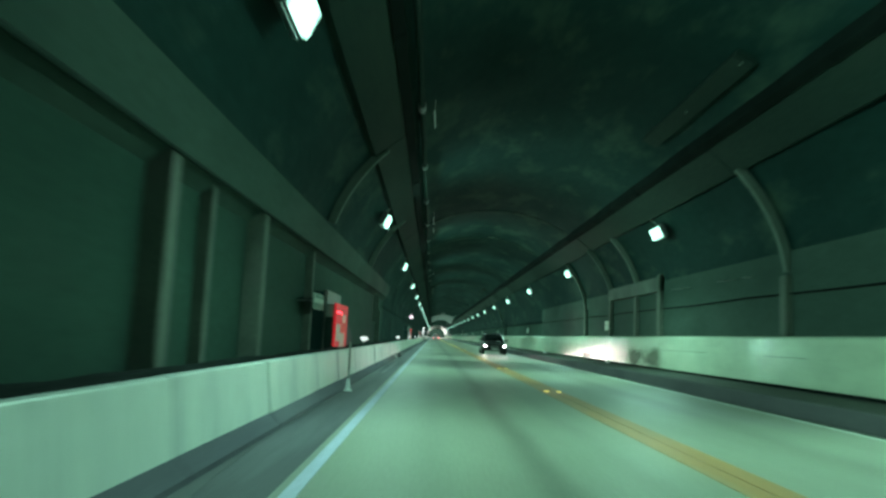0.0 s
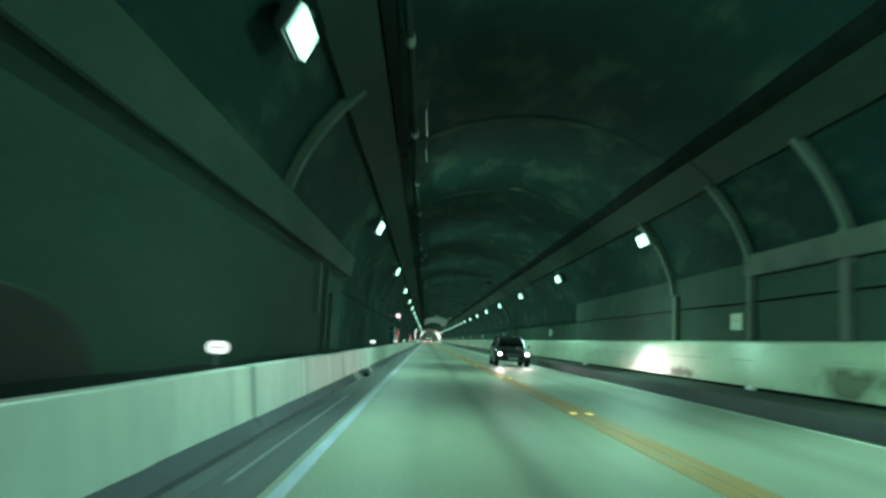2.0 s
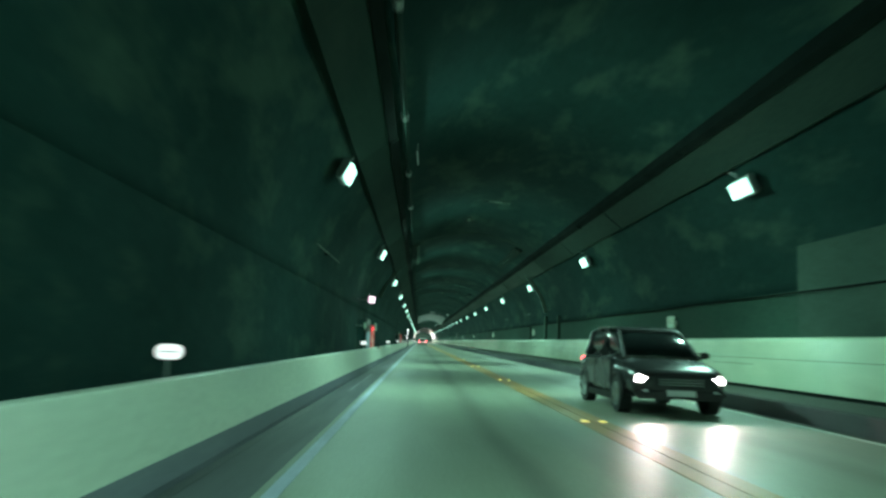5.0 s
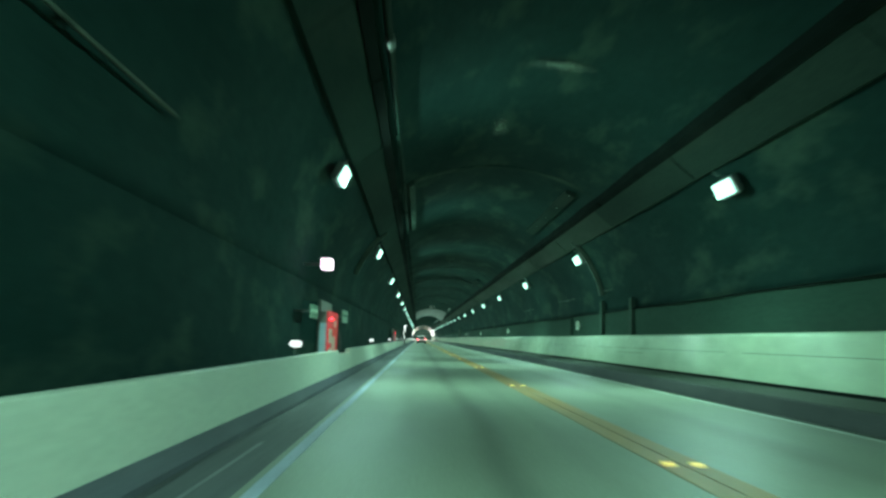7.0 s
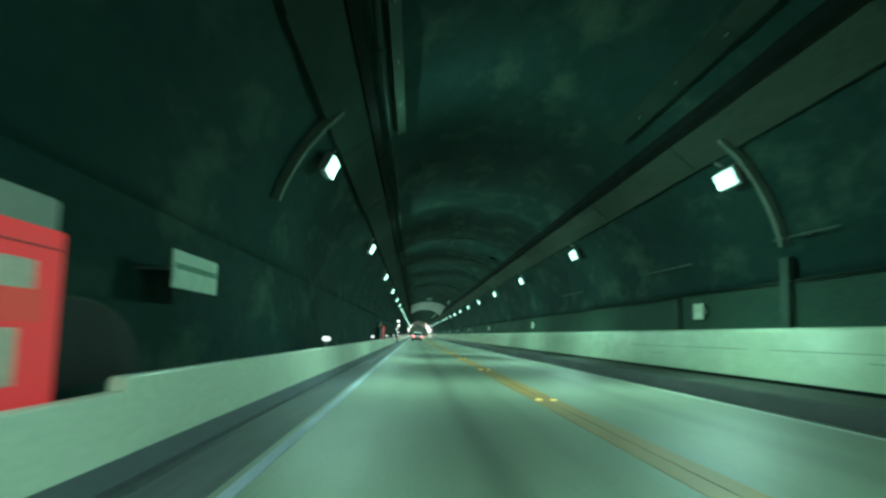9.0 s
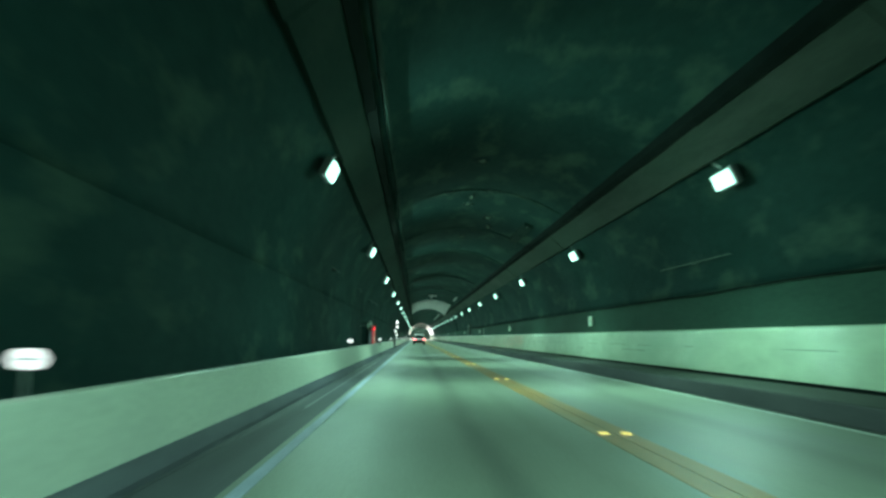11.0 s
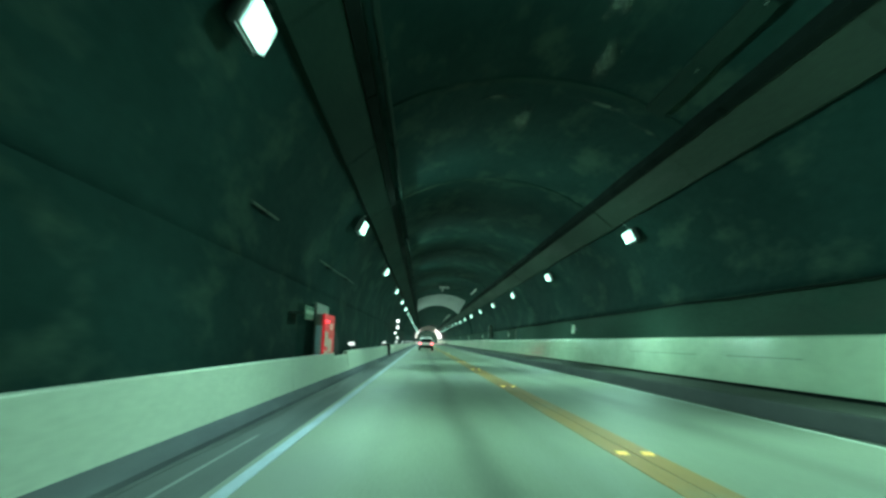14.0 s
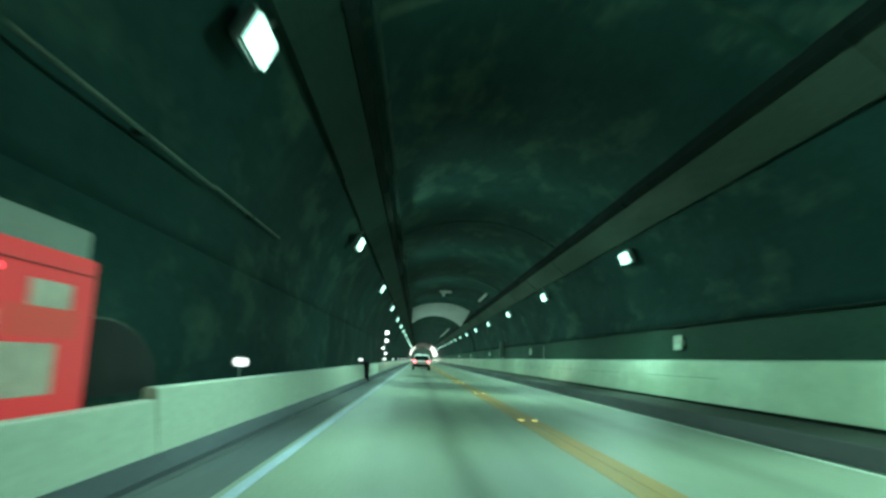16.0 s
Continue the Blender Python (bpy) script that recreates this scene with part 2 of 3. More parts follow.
# ---- mesh helpers ----
def mesh_of(name, bm, mat):
    me = bpy.data.meshes.new(name)
    bmesh.ops.recalc_face_normals(bm, faces=bm.faces)
    bm.to_mesh(me)
    bm.free()
    me.materials.append(M[mat])
    return me


def thing(name, bm, mat, label="", category="", group="", kind="", at=None):
    ob = new(name, mesh_of(name, bm, mat))
    if at:
        ob.matrix_world = at
    return tagged(ob, label, category, group, kind)


def empty(name, at, label="", category="", group="", kind=""):
    ob = new(name)
    ob.matrix_world = at
    return tagged(ob, label, category, group, kind)


def part(name, bm, mat, parent, label=""):
    ob = new(name, mesh_of(name, bm, mat))
    ob.parent = parent
    return tagged(ob, label)


def box(x0, x1, y0, y1, z0, z1, bevel=0.0, bm=None):
    """A box from corner to corner, with rounded edges; added to bm when given."""
    b = bmesh.new()
    bmesh.ops.create_cube(b, size=1.0)
    for v in b.verts:
        v.co = ((x0 + x1) / 2 + v.co.x * (x1 - x0), (y0 + y1) / 2 + v.co.y * (y1 - y0), (z0 + z1) / 2 + v.co.z * (z1 - z0))
    if bevel:
        bmesh.ops.bevel(b, geom=b.edges[:], offset=bevel, segments=2, affect="EDGES")
    return join(bm, b)


def join(bm, b):
    if bm is None:
        return b
    me = bpy.data.meshes.new("tmp")
    b.to_mesh(me)
    b.free()
    bm.from_mesh(me)
    bpy.data.meshes.remove(me)
    return bm


def rod(p, q, r0, r1=None, sides=12, bm=None):
    """A round bar from p to q."""
    p, q = Vector(p), Vector(q)
    b = bmesh.new()
    bmesh.ops.create_cone(b, cap_ends=True, segments=sides, radius1=r0, radius2=r0 if r1 is None else r1, depth=(q - p).length)
    m = Matrix.Translation((p + q) / 2) @ (q - p).to_track_quat("Z", "Y").to_matrix().to_4x4()
    bmesh.ops.transform(b, matrix=m, verts=b.verts)
    return join(bm, b)


def extrude(profile, y0, y1, steps=1, bm=None, wobble=0.0, closed=True):
    """A profile of (x, z) drawn along y, with capped ends."""
    b = bmesh.new()
    rings = []
    for i in range(steps + 1):
        y = y0 + (y1 - y0) * i / steps
        ring = []
        for x, z in profile:
            dx = dz = 0.0
            if wobble:
                v = noise.noise_vector(Vector((x * 0.5, y * 0.3, z * 0.5))) + 0.3 * noise.noise_vector(Vector((x * 1.3, y * 0.7, z * 1.3)))
                dx, dz = v.x * wobble, v.z * wobble
            ring.append(b.verts.new((x + dx, y, z + dz)))
        rings.append(ring)
    n = len(profile)
    for a, c in zip(rings, rings[1:]):
        for k in range(n if closed else n - 1):
            b.faces.new((a[k], a[(k + 1) % n], c[(k + 1) % n], c[k]))
    if closed:
        b.faces.new(rings[0])
        b.faces.new(rings[-1][::-1])
    return join(bm, b)


def vault_point(a, grow=0.0):
    """A point of the vault at the angle a in degrees from the right spring, grown outwards."""
    return CX + (HALF + grow) * math.cos(radians(a)), SPRING + (RISE + grow) * math.sin(radians(a))


def vault_z(x, grow=0.0):
    u = max(-1.0, min(1.0, (x - CX) / (HALF + grow)))
    return SPRING + (RISE + grow) * math.sqrt(1 - u * u)


# ---- the large structure ----
def setting():
    s = "structure"
    thing("road", box(-1.86, 5.6, START, END, -0.3, 0.0), "road", "worn pale concrete roadway with two lanes", "road", kind=s)
    thing("shoulder", box(-3.8, -1.86, START, END, -0.3, -0.004), "asphalt", "dark asphalt shoulder beside the low concrete wall", "road shoulder", kind=s)
    thing("pavement", box(5.95, 7.9, START, END, -0.3, WALK_Z, 0.02), "walkway", "raised dark walkway with a kerb along the road", "walkway", kind=s)
    thing("kerb", box(5.85, 5.95, START, END, -0.3, WALK_Z - 0.006, 0.02), "kerb", "grimy concrete kerb beside the walkway", "kerb", kind=s)
    thing("wall_left", box(-4.05, -3.74, START, END, -0.3, SPRING, 0), "vault", "sooty dark concrete tunnel wall", "wall", kind=s)
    thing("wall_right", box(7.85, 8.15, START, END, -0.3, SPRING, 0), "wainscot", "grey concrete tunnel wall above the painted panels", "wall", kind=s)
    arc = [vault_point(a, 0.1) for a in range(0, 181, 3)]
    b = extrude(arc, START, 240.0, 520, wobble=0.04, closed=False)
    b = extrude(arc, 240.0, END, 60, b, wobble=0.04, closed=False)
    roof = thing("ceiling", b, "vault", "dark sooty rough sprayed concrete vault", "ceiling", kind=s)
    so = roof.modifiers.new("thickness", "SOLIDIFY")
    so.thickness, so.offset = 0.35, 1.0
    for p in roof.data.polygons:
        p.use_smooth = True
    for n, y in (("wall_back", START), ("wall_far", END)):
        prof = [(-3.9, -0.3), (8.1, -0.3)] + [vault_point(a, 0.2) for a in range(0, 181, 10)]
        thing(n, extrude(prof, y - 0.3, y), "wall", "dark plain wall closing the tunnel", "wall", kind=s)
    thing("wall_facing", box(7.77, 7.86, START, 58.0, 1.53, 3.6, 0.01), "facing", "grey concrete facing above the wall panels", "wall facing", kind=s)
    thing("wall_facing_left", box(-3.8, -3.68, START, 41.5, 0.0, 3.1, 0.01), "wainscot", "grey concrete facing behind the columns", "wall facing", kind=s)
    b = bmesh.new()
    rows = []
    for k in range(361):
        y = START + 0.5 * k
        w = 0.02 + 0.2 * max(0.0, noise.noise(Vector((y * 0.16, 0, 0))) + 0.28) + 0.03 * noise.noise(Vector((y * 0.9, 3, 0)))
        rows.append([b.verts.new((x, y, z)) for x, z in ((-2.505, -0.02), (-2.505, 0.001), (-2.49 + max(0.015, w), 0.001), (-2.49 + max(0.015, w), -0.02))])
    for p, q in zip(rows, rows[1:]):
        for k in range(4):
            b.faces.new((p[k], q[k], q[(k + 1) % 4], p[(k + 1) % 4]))
    b.faces.new(rows[0])
    b.faces.new(rows[-1][::-1])
    thing("seam", b, "seam", "dark uneven tar seam along the apron", "seam", kind=s)
    for y0, y1 in ((22.0, 31.0), (58.0, 66.0), (104.0, 126.0)):
        thing("line_thin", box(-2.22, -2.18, y0, y1, -0.01, 0.0), "faint_line", "faint worn thin line on the shoulder", "road marking", kind=s)
    thing("gutter", box(5.6, 5.85, START, END, -0.3, -0.004), "walkway", "dark gutter along the kerb", "gutter", kind=s)
    # lines on the road
    thing("line_left", box(LEFT_LINE - 0.04, LEFT_LINE + 0.075, START, END, 0.0, 0.006), "white_line", "solid white painted edge line", "road marking", kind=s)
    thing("line_right", box(RIGHT_LINE - 0.045, RIGHT_LINE + 0.045, START, END, 0.0, 0.006), "thin_line", "thin solid white painted edge line", "road marking", kind=s)
    for dx in (-0.13, 0.13):
        thing("line_yellow", box(YELLOW + dx - 0.12, YELLOW + dx + 0.12, START, END, 0.0, 0.006), "yellow_line", "worn yellow painted centre line", "road marking", "double centre line", s)


def long_parts():
    """Ledges, beams, pipes and cables that run along the tunnel."""
    s = "structure"
    for side, n in ((1, "beam_right"), (-1, "beam_left")):
        def q(dx, z):
            return CX + side * dx, z
        prof = [q(4.5, 5.52), q(3.78, 6.12), q(3.95, 6.6), q(4.9, 5.7)]
        beam = empty(n, pose(0, 0, 0), "pale grey concrete beam along the vault", "beam", "vault beams", s)
        y = START
        while y < END - 1:
            e = min(y + 8.4, END)
            j = random.uniform(-0.02, 0.02)
            # left lengths and early right lengths carry their shade in a darker copy
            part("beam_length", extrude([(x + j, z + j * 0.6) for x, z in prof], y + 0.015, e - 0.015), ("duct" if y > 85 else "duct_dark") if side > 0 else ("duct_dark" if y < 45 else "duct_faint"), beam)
            part("joint", extrude([q(4.46, 5.58), q(3.82, 6.15), q(3.95, 6.55), q(4.85, 5.72)], e - 0.02, e + 0.02), "cable", beam, "dark joint")
            y = e
        tray = empty("cable_tray", pose(0, 0, 0), "black steel cable tray beside the beam", "cable tray", "cable trays")
        y = START
        while y < END - 1:
            e = min(y + 12.0, END)
            j = random.uniform(-0.012, 0.012)
            part("tray_length", extrude([q(3.76, 6.08 + j), q(3.56, 6.18 + j), q(3.62, 6.5), q(3.88, 6.4)], y + 0.01, e - 0.01), "cable", tray)
            part("joint_plate", extrude([q(3.745, 6.06), q(3.54, 6.165), q(3.58, 6.3), q(3.79, 6.16)], e - 0.12, e + 0.12), "cable", tray)
            y = e
    b = rod((-1.27, START, 6.42), (-1.27, END, 6.42), 0.07)
    pipe = empty("fire_pipe", pose(0, 0, 0), "dark steel pipe hung under the vault", "pipe")
    part("tube", b, "duct_faint", pipe)
    for k in range(40):
        y = 4.5 + k * 6.0
        part("coupling", rod((-1.27, y, 6.42), (-1.27, y + 0.35, 6.42), 0.095), "steel" if y < 72 else "duct_faint", pipe, "bright steel coupling" if y < 72 else "dark coupling")
        part("hanger", rod((-1.27, y + 1.0, 6.42), (-1.27, y + 1.0, vault_z(-1.27) + 0.1), 0.015, sides=6), "steel", pipe)
    b = None
    for k in range(136):
        y = START + k * 4.0
        b = rod((7.73, y, 2.55 + 0.02 * math.sin(y)), (7.73, y + 4.0, 2.55 + 0.02 * math.sin(y + 4)), 0.022, sides=8, bm=b)
    thing("wall_cable", b, "cable", "black cable fixed along the wall", "cable")
    # beam on columns beside the left wall, over the first stretch
    b = extrude([(-3.8, 2.74), (-3.69, 2.75), (-3.42, 2.94), (-3.27, 3.56), (-3.65, 3.75)], START, 41.5, 12)
    e = rod((-3.4, START, 2.915), (-3.4, 41.5, 2.915), 0.03)
    for v in (*b.verts, *e.verts):
        v.co.z += 0.008 * (v.co.y - 12)
    thing("wall_beam", b, "facing", "grey concrete beam on columns beside the wall", "beam")
    thing("edge_pipe", e, "duct_dark", "dark grey pipe under the wall beam", "pipe")
    b = bmesh.new()
    rows = []
    for k in range(131):
        y = START + 0.52 * k
        h = 0.05 + 0.035 * noise.noise(Vector((y * 0.5, 7, 0))) + 0.02 * noise.noise(Vector((y * 2.1, 9, 0)))
        rows.append([b.verts.new((-3.06 + 0.11 * math.cos(c) + 0.02 * noise.noise(Vector((y, 2, 0))), y, 0.735 + h * math.sin(c))) for c in (0, 0.8, 1.6, 2.4, 3.14, 4.7)])
    for p, q in zip(rows, rows[1:]):
        for k in range(6):
            b.faces.new((p[k], q[k], q[(k + 1) % 6], p[(k + 1) % 6]))
    b.faces.new(rows[0])
    b.faces.new(rows[-1][::-1])
    bundle = empty("cable_bundle", pose(0, 0, 0), "slack black cable bundle behind the barrier", "cable")
    part("sheath", b, "cable", bundle)
    for k in range(14):
        part("support", box(-3.09, -3.03, -20.0 + 4.6 * k, -19.92 + 4.6 * k, -0.01, 0.71), "cable", bundle)


setting()
long_parts()


def bulkhead(y, mat):
    """An arched lintel hung under the vault, with a round-cut lower edge that runs down to the right."""
    r, x0, z0 = 4.2, 1.55, 1.76
    n = 36
    xs = [(-1.12 + 5.45 * i / n, -1.12 + 6.4 * i / n) for i in range(n + 1)]
    b = bmesh.new()
    rows = []
    for yy in (y, y + 0.5):
        low = [b.verts.new((x, yy, z0 + math.sqrt(r * r - (x - x0) ** 2))) for x, top in xs]
        high = [b.verts.new((top, yy, vault_z(top) + 0.05)) for x, top in xs]
        rows.append((low, high))
    (l0, h0), (l1, h1) = rows
    for i in range(n):
        b.faces.new((l0[i], l0[i + 1], h0[i + 1], h0[i]))
        b.faces.new((l1[i], h1[i], h1[i + 1], l1[i + 1]))
        b.faces.new((l0[i], l1[i], l1[i + 1], l0[i + 1]))
        b.faces.new((h0[i], h0[i + 1], h1[i + 1], h1[i]))
    for i in (0, n):
        b.faces.new((l0[i], h0[i], h1[i], l1[i]))
    return thing("arch_lintel", b, mat, "pale grey concrete arched lintel across the vault", "lintel", "arched lintels", "structure")


lining = [vault_point(a, -0.06) for a in range(0, 181, 5)]
b = extrude(lining, 434.5, END - 1, 12, closed=False)
pale = thing("ceiling_lining", b, "pale", "pale lining of the far part of the vault", "lining", kind="structure")
shell = pale.modifiers.new("thickness", "SOLIDIFY")
shell.thickness = 0.05
bulkhead(216.0, "lintel")
bulkhead(434.0, "pale")


def ring(y, w, depth, a0=48, a1=132):
    """A narrow ring joint round the upper vault."""
    b = bmesh.new()
    rings = []
    for a in range(a0, a1 + 1, 4):
        i, o = vault_point(a, -depth), vault_point(a, 0.12)
        rings.append([b.verts.new((p[0], yy, p[1])) for p, yy in ((i, y), (i, y + w), (o, y + w), (o, y))])
    for p, q in zip(rings, rings[1:]):
        for k in range(4):
            b.faces.new((p[k], p[(k + 1) % 4], q[(k + 1) % 4], q[k]))
    b.faces.new(rings[0])
    b.faces.new(rings[-1][::-1])
    return b


for y in (36.1, 46.3, 84.2, 123.0, 134.0, 145.0, 167.0, 189.0):
    thing("ring_joint", ring(y, 0.4, -0.075), "rib", "grey ring joint round the dark vault", "ring joint", "ring joints", "structure")


def faded_sheet(at):
    """A round sheet of rings at(angle, share of the radius), whose fade falls from the middle to the rim."""
    b = bmesh.new()
    fade = b.verts.layers.float.new("fade")
    n, steps = 28, 5
    mid = b.verts.new(at(0.0, 0.0))
    mid[fade] = 1.0
    last = [mid] * n
    for k in range(1, steps + 1):
        rim = [b.verts.new(at(2 * math.pi * i / n, k / steps)) for i in range(n)]
        for v in rim:
            v[fade] = 1.0 - k / steps
        for i in range(n):
            j = (i + 1) % n
            if k == 1:
                b.faces.new((mid, rim[i], rim[j]))
            else:
                b.faces.new((last[i], rim[i], rim[j], last[j]))
        last = rim
    return b


def mineral(y, a, dy, da, seed):
    """An uneven pale patch that follows the vault, dy metres along and da degrees round."""
    def at(u, k):
        w = k * (0.8 + 0.5 * noise.noise(Vector((seed * 7.1, 1.6 * math.cos(u), 1.6 * math.sin(u)))))
        x, z = vault_point(a + da * w * math.cos(u), 0.02)
        return x, y + dy * w * math.sin(u), z
    b = faded_sheet(at)
    thing("mineral_stain", b, "mineral", "pale mineral stain on the dark vault", "stain", "vault stains", "structure")


for k, (y, a, dy, da) in enumerate(((123.1, 106, 0.28, 16), (122.9, 84, 0.22, 11), (124.4, 92, 1.5, 1.9), (117.6, 93, 0.9, 5), (134.9, 72, 0.16, 14), (135.2, 97, 0.2, 8), (135.3, 57, 0.2, 6), (126.2, 92, 0.6, 5), (129.5, 80, 1.3, 4),
                                    (137.3, 88, 1.8, 3.2), (132.5, 77, 1.6, 3.5), (128.0, 131, 0.9, 5), (74.0, 86, 0.5, 12), (79.0, 95, 1.4, 4), (45.5, 84, 0.5, 14))):
    mineral(y, a, dy, da, k)


# ---- walls beside the road ----
def barriers():
    clean = ((36.1, 37.6), (40.0, 41.8))       # where the toe is not covered with grime

    def run(y0, y1, step, gap, label, paint, low=0.0):
        y = y0
        while y < y1 - 0.1:
            e = min(y + step, y1)
            j = random.uniform(-0.012, 0.012)
            k = random.uniform(-0.006, 0.006) - low
            wall = empty("barrier", pose(0, 0, 0), label, "barrier", "low walls beside the shoulder")
            a, z = y + gap, e - gap
            part("wall_body", extrude([(-2.632 + j, 0.172), (-2.697 + j, 0.735 + k), (-2.83 + j, 0.735 + k), (-2.93, -0.01), (-2.7, -0.01)], a, z, 2), paint, wall)
            part("coping", extrude([(-2.697 + j, 0.735 + k), (-2.7 + j, 0.752 + k), (-2.715 + j, 0.762 + k), (-2.815 + j, 0.762 + k), (-2.83 + j, 0.735 + k)], a, z, 2), paint, wall)
            cuts = sorted({a, z} | {c for pair in clean for c in pair if a < c < z})
            for c, d in zip(cuts, cuts[1:]):
                bright = any(p <= (c + d) / 2 <= q for p, q in clean)
                part("toe", extrude([(-2.5, -0.01), (-2.507, 0.05), (-2.63 + j, 0.174), (-2.7, 0.168), (-2.7, -0.01)], c, d), "toe_pale" if bright else "apron", wall, "white sloping toe" if bright else "grimy sloping toe")
            y = e
    run(-20.0, 44.0, 3.2, 0.012, "stained white concrete barrier with a grimy toe", "barrier_stained")
    smooth = "smooth white concrete barrier with a grimy toe"
    run(44.0, 78.05, 12.4, 0.006, smooth, "barrier")
    run(81.25, 137.4, 12.4, 0.006, smooth, "barrier", 0.009)
    run(140.9, 168.0, 12.4, 0.006, smooth, "barrier")
    for y0, y1 in ((78.05, 81.25), (137.4, 140.9)):
        run(y0, y1, 12.4, 0.002, "lowered white concrete barrier in front of an emergency cabinet", "barrier", 0.11)
    run(169.2, 518.0, 12.4, 0.012, smooth, "barrier")
    y = -20.0
    while y < 516:
        p = empty("wall_panel", pose(0, y, 0), "pale green painted wall panel behind the walkway", "wall panel", "wall panels")
        part("lower_panel", extrude([(7.6, WALK_Z), (7.64, 1.027), (7.84, 1.027), (7.84, WALK_Z)], 0.004, 6.096), "barrier_right", p)
        part("upper_panel", extrude([(7.645, 1.041), (7.662, 1.43)] + [(7.782 - 0.12 * math.cos(radians(a)), 1.43 + 0.11 * math.sin(radians(a))) for a in (18, 36, 54, 72, 90)] + [(7.84, 1.54), (7.84, 1.041)], 0.004, 6.096), "barrier_right", p)
        cut = sorted(random.uniform(0.3, 5.8) for _ in range(2))
        for k, (c, d) in enumerate(zip([0.004] + cut, cut + [6.096])):
            bare = random.random() < 0.72
            part("joint", box(7.655 if bare else 7.635, 7.83, c, d, 1.0, 1.06), "scuff" if bare else "barrier_right", p, "dark recessed joint" if bare else "painted-over joint")
        part("foot_strip", box(7.555, 7.605, 0.004, 6.096, WALK_Z - 0.01, WALK_Z + 0.075), "cable", p, "black foot strip")
        y += 6.1


barriers()


# ---- lamps ----
def tunnel_lamp(side, colour=LAMP_COLOUR, watts=LAMP_WATTS):
    """A wall flood lamp: housing, rim, glowing face and a bent bracket. side: 1 at the right, -1 at the left."""
    lamp = empty("tunnel_lamp", pose(0, 0, 0), "bright greenish-white flood lamp on a bracket under the vault", "lamp", "tunnel lamps")
    tilt = Matrix.Rotation(radians(side * 64), 4, "Y")

    def put(b):
        bmesh.ops.transform(b, matrix=tilt, verts=b.verts)
        return b
    part("housing", put(box(-0.24, 0.24, -0.52, 0.52, 0.02, 0.2, 0.04)), "steel", lamp, "grey metal lamp housing")
    part("reflector", put(box(-0.17, 0.17, -0.42, 0.42, 0.0, 0.018, 0.004)), "lamp", lamp, "glowing lamp face")
    b = box(-0.19, -0.17, -0.44, 0.44, -0.055, 0.018)
    for x0, x1, y0, y1 in ((0.17, 0.19, -0.44, 0.44), (-0.17, 0.17, -0.44, -0.42), (-0.17, 0.17, 0.42, 0.44)):
        b = box(x0, x1, y0, y1, -0.055, 0.018, 0, b)
    part("skirt", put(b), "lamp", lamp, "glowing frosted glass rim")
    bulb = bpy.data.lights.new("bulb", "AREA")
    bulb.shape, bulb.size, bulb.size_y, bulb.energy, bulb.color = "RECTANGLE", 0.26, 0.74, watts, colour
    glow = new("bulb", bulb)
    glow.parent = lamp
    bulb.spread = radians(LAMP_SPREAD[side])
    glow.matrix_local = Matrix.Rotation(radians(side * LAMP_AIM[side]), 4, "Y") @ pose(0, 0, -0.032)
    b = rod((side * 0.15, 0.3, 0.12), (side * 0.12, 0.45, 0.42), 0.025)
    b = rod((side * 0.12, 0.45, 0.42), (side * 0.02, 0.6, 0.52), 0.025, bm=b)
    b = rod((side * 0.02, 0.6, 0.52), (side * -0.1, 0.62, vault_z(CX + 4.55) - 5.0 + 0.1), 0.025, bm=b)
    part("bracket", b, "steel", lamp)
    return lamp


for side, x, first in ((-1, -2.53, LAMP_FIRST_L), (1, 6.77, LAMP_FIRST_R)):
    lamp = tunnel_lamp(side)
    lamp.matrix_world = pose(x, first - LAMP_STEP, 5.01)
    for k in range(0, 25):
        copy_thing(lamp, pose(x, first + LAMP_STEP * k, 5.01))
    bright = tunnel_lamp(side, (0.95, 1.0, 0.97), 2400.0)
    bright.matrix_world = pose(x, first + LAMP_STEP * 25.4, 5.01)
    for k in range(26, 31):
        copy_thing(bright, pose(x, first + LAMP_STEP * k, 5.01))


# ---- markers ----
def stud():
    b = bmesh.new()
    bmesh.ops.create_cube(b, size=1.0)
    for v in b.verts:
        s = 0.6 if v.co.z > 0 else 1.0
        v.co = (v.co.x * 0.11, v.co.y * 0.11 * s, 0.006 + (v.co.z + 0.5) * 0.022)
    bmesh.ops.bevel(b, geom=b.edges[:], offset=0.003, segments=1, affect="EDGES")
    return thing("road_stud", b, "stud", "yellow road stud with added glow on the centre line", "road stud", "centre line studs")


first = stud()
first.matrix_world = pose(YELLOW - 0.14, 5.1, 0)
for k in range(28):
    for dx in (-0.14, 0.14):
        if k or dx > 0:
            copy_thing(first, pose(YELLOW + dx, 5.1 + 12.02 * k, 0))


def delineator():
    d = empty("delineator", pose(0, 0, 0), "white oval marker with added glow, on a thin post behind the barrier", "reflector", "barrier reflectors")
    part("post", rod((0.14, 0, -0.66), (0.15, 0, 0.26), 0.014), "steel", d)
    b = bmesh.new()
    bmesh.ops.create_cone(b, cap_ends=True, segments=24, radius1=0.085, radius2=0.085, depth=0.03)
    for v in b.verts:
        v.co = (v.co.x * 0.82 + math.copysign(0.055, v.co.x) + 0.16, v.co.z, 0.3 + v.co.y * 0.82)
    # unlit reflector; its glow is added for returned headlight light
    disc = part("reflector", b, "disc_retro", d, "white oval disc with added glow")
    part("bar", box(0.08, 0.24, -0.018, -0.0155, 0.294, 0.306), "end_white", disc, "pale grey bar")
    return d


d0 = delineator()
d0.matrix_world = pose(-3.17, 0.2, 0.655)
for k in range(1, 14):
    copy_thing(d0, pose(-3.17, 0.2 + 24.2 * k, 0.66))


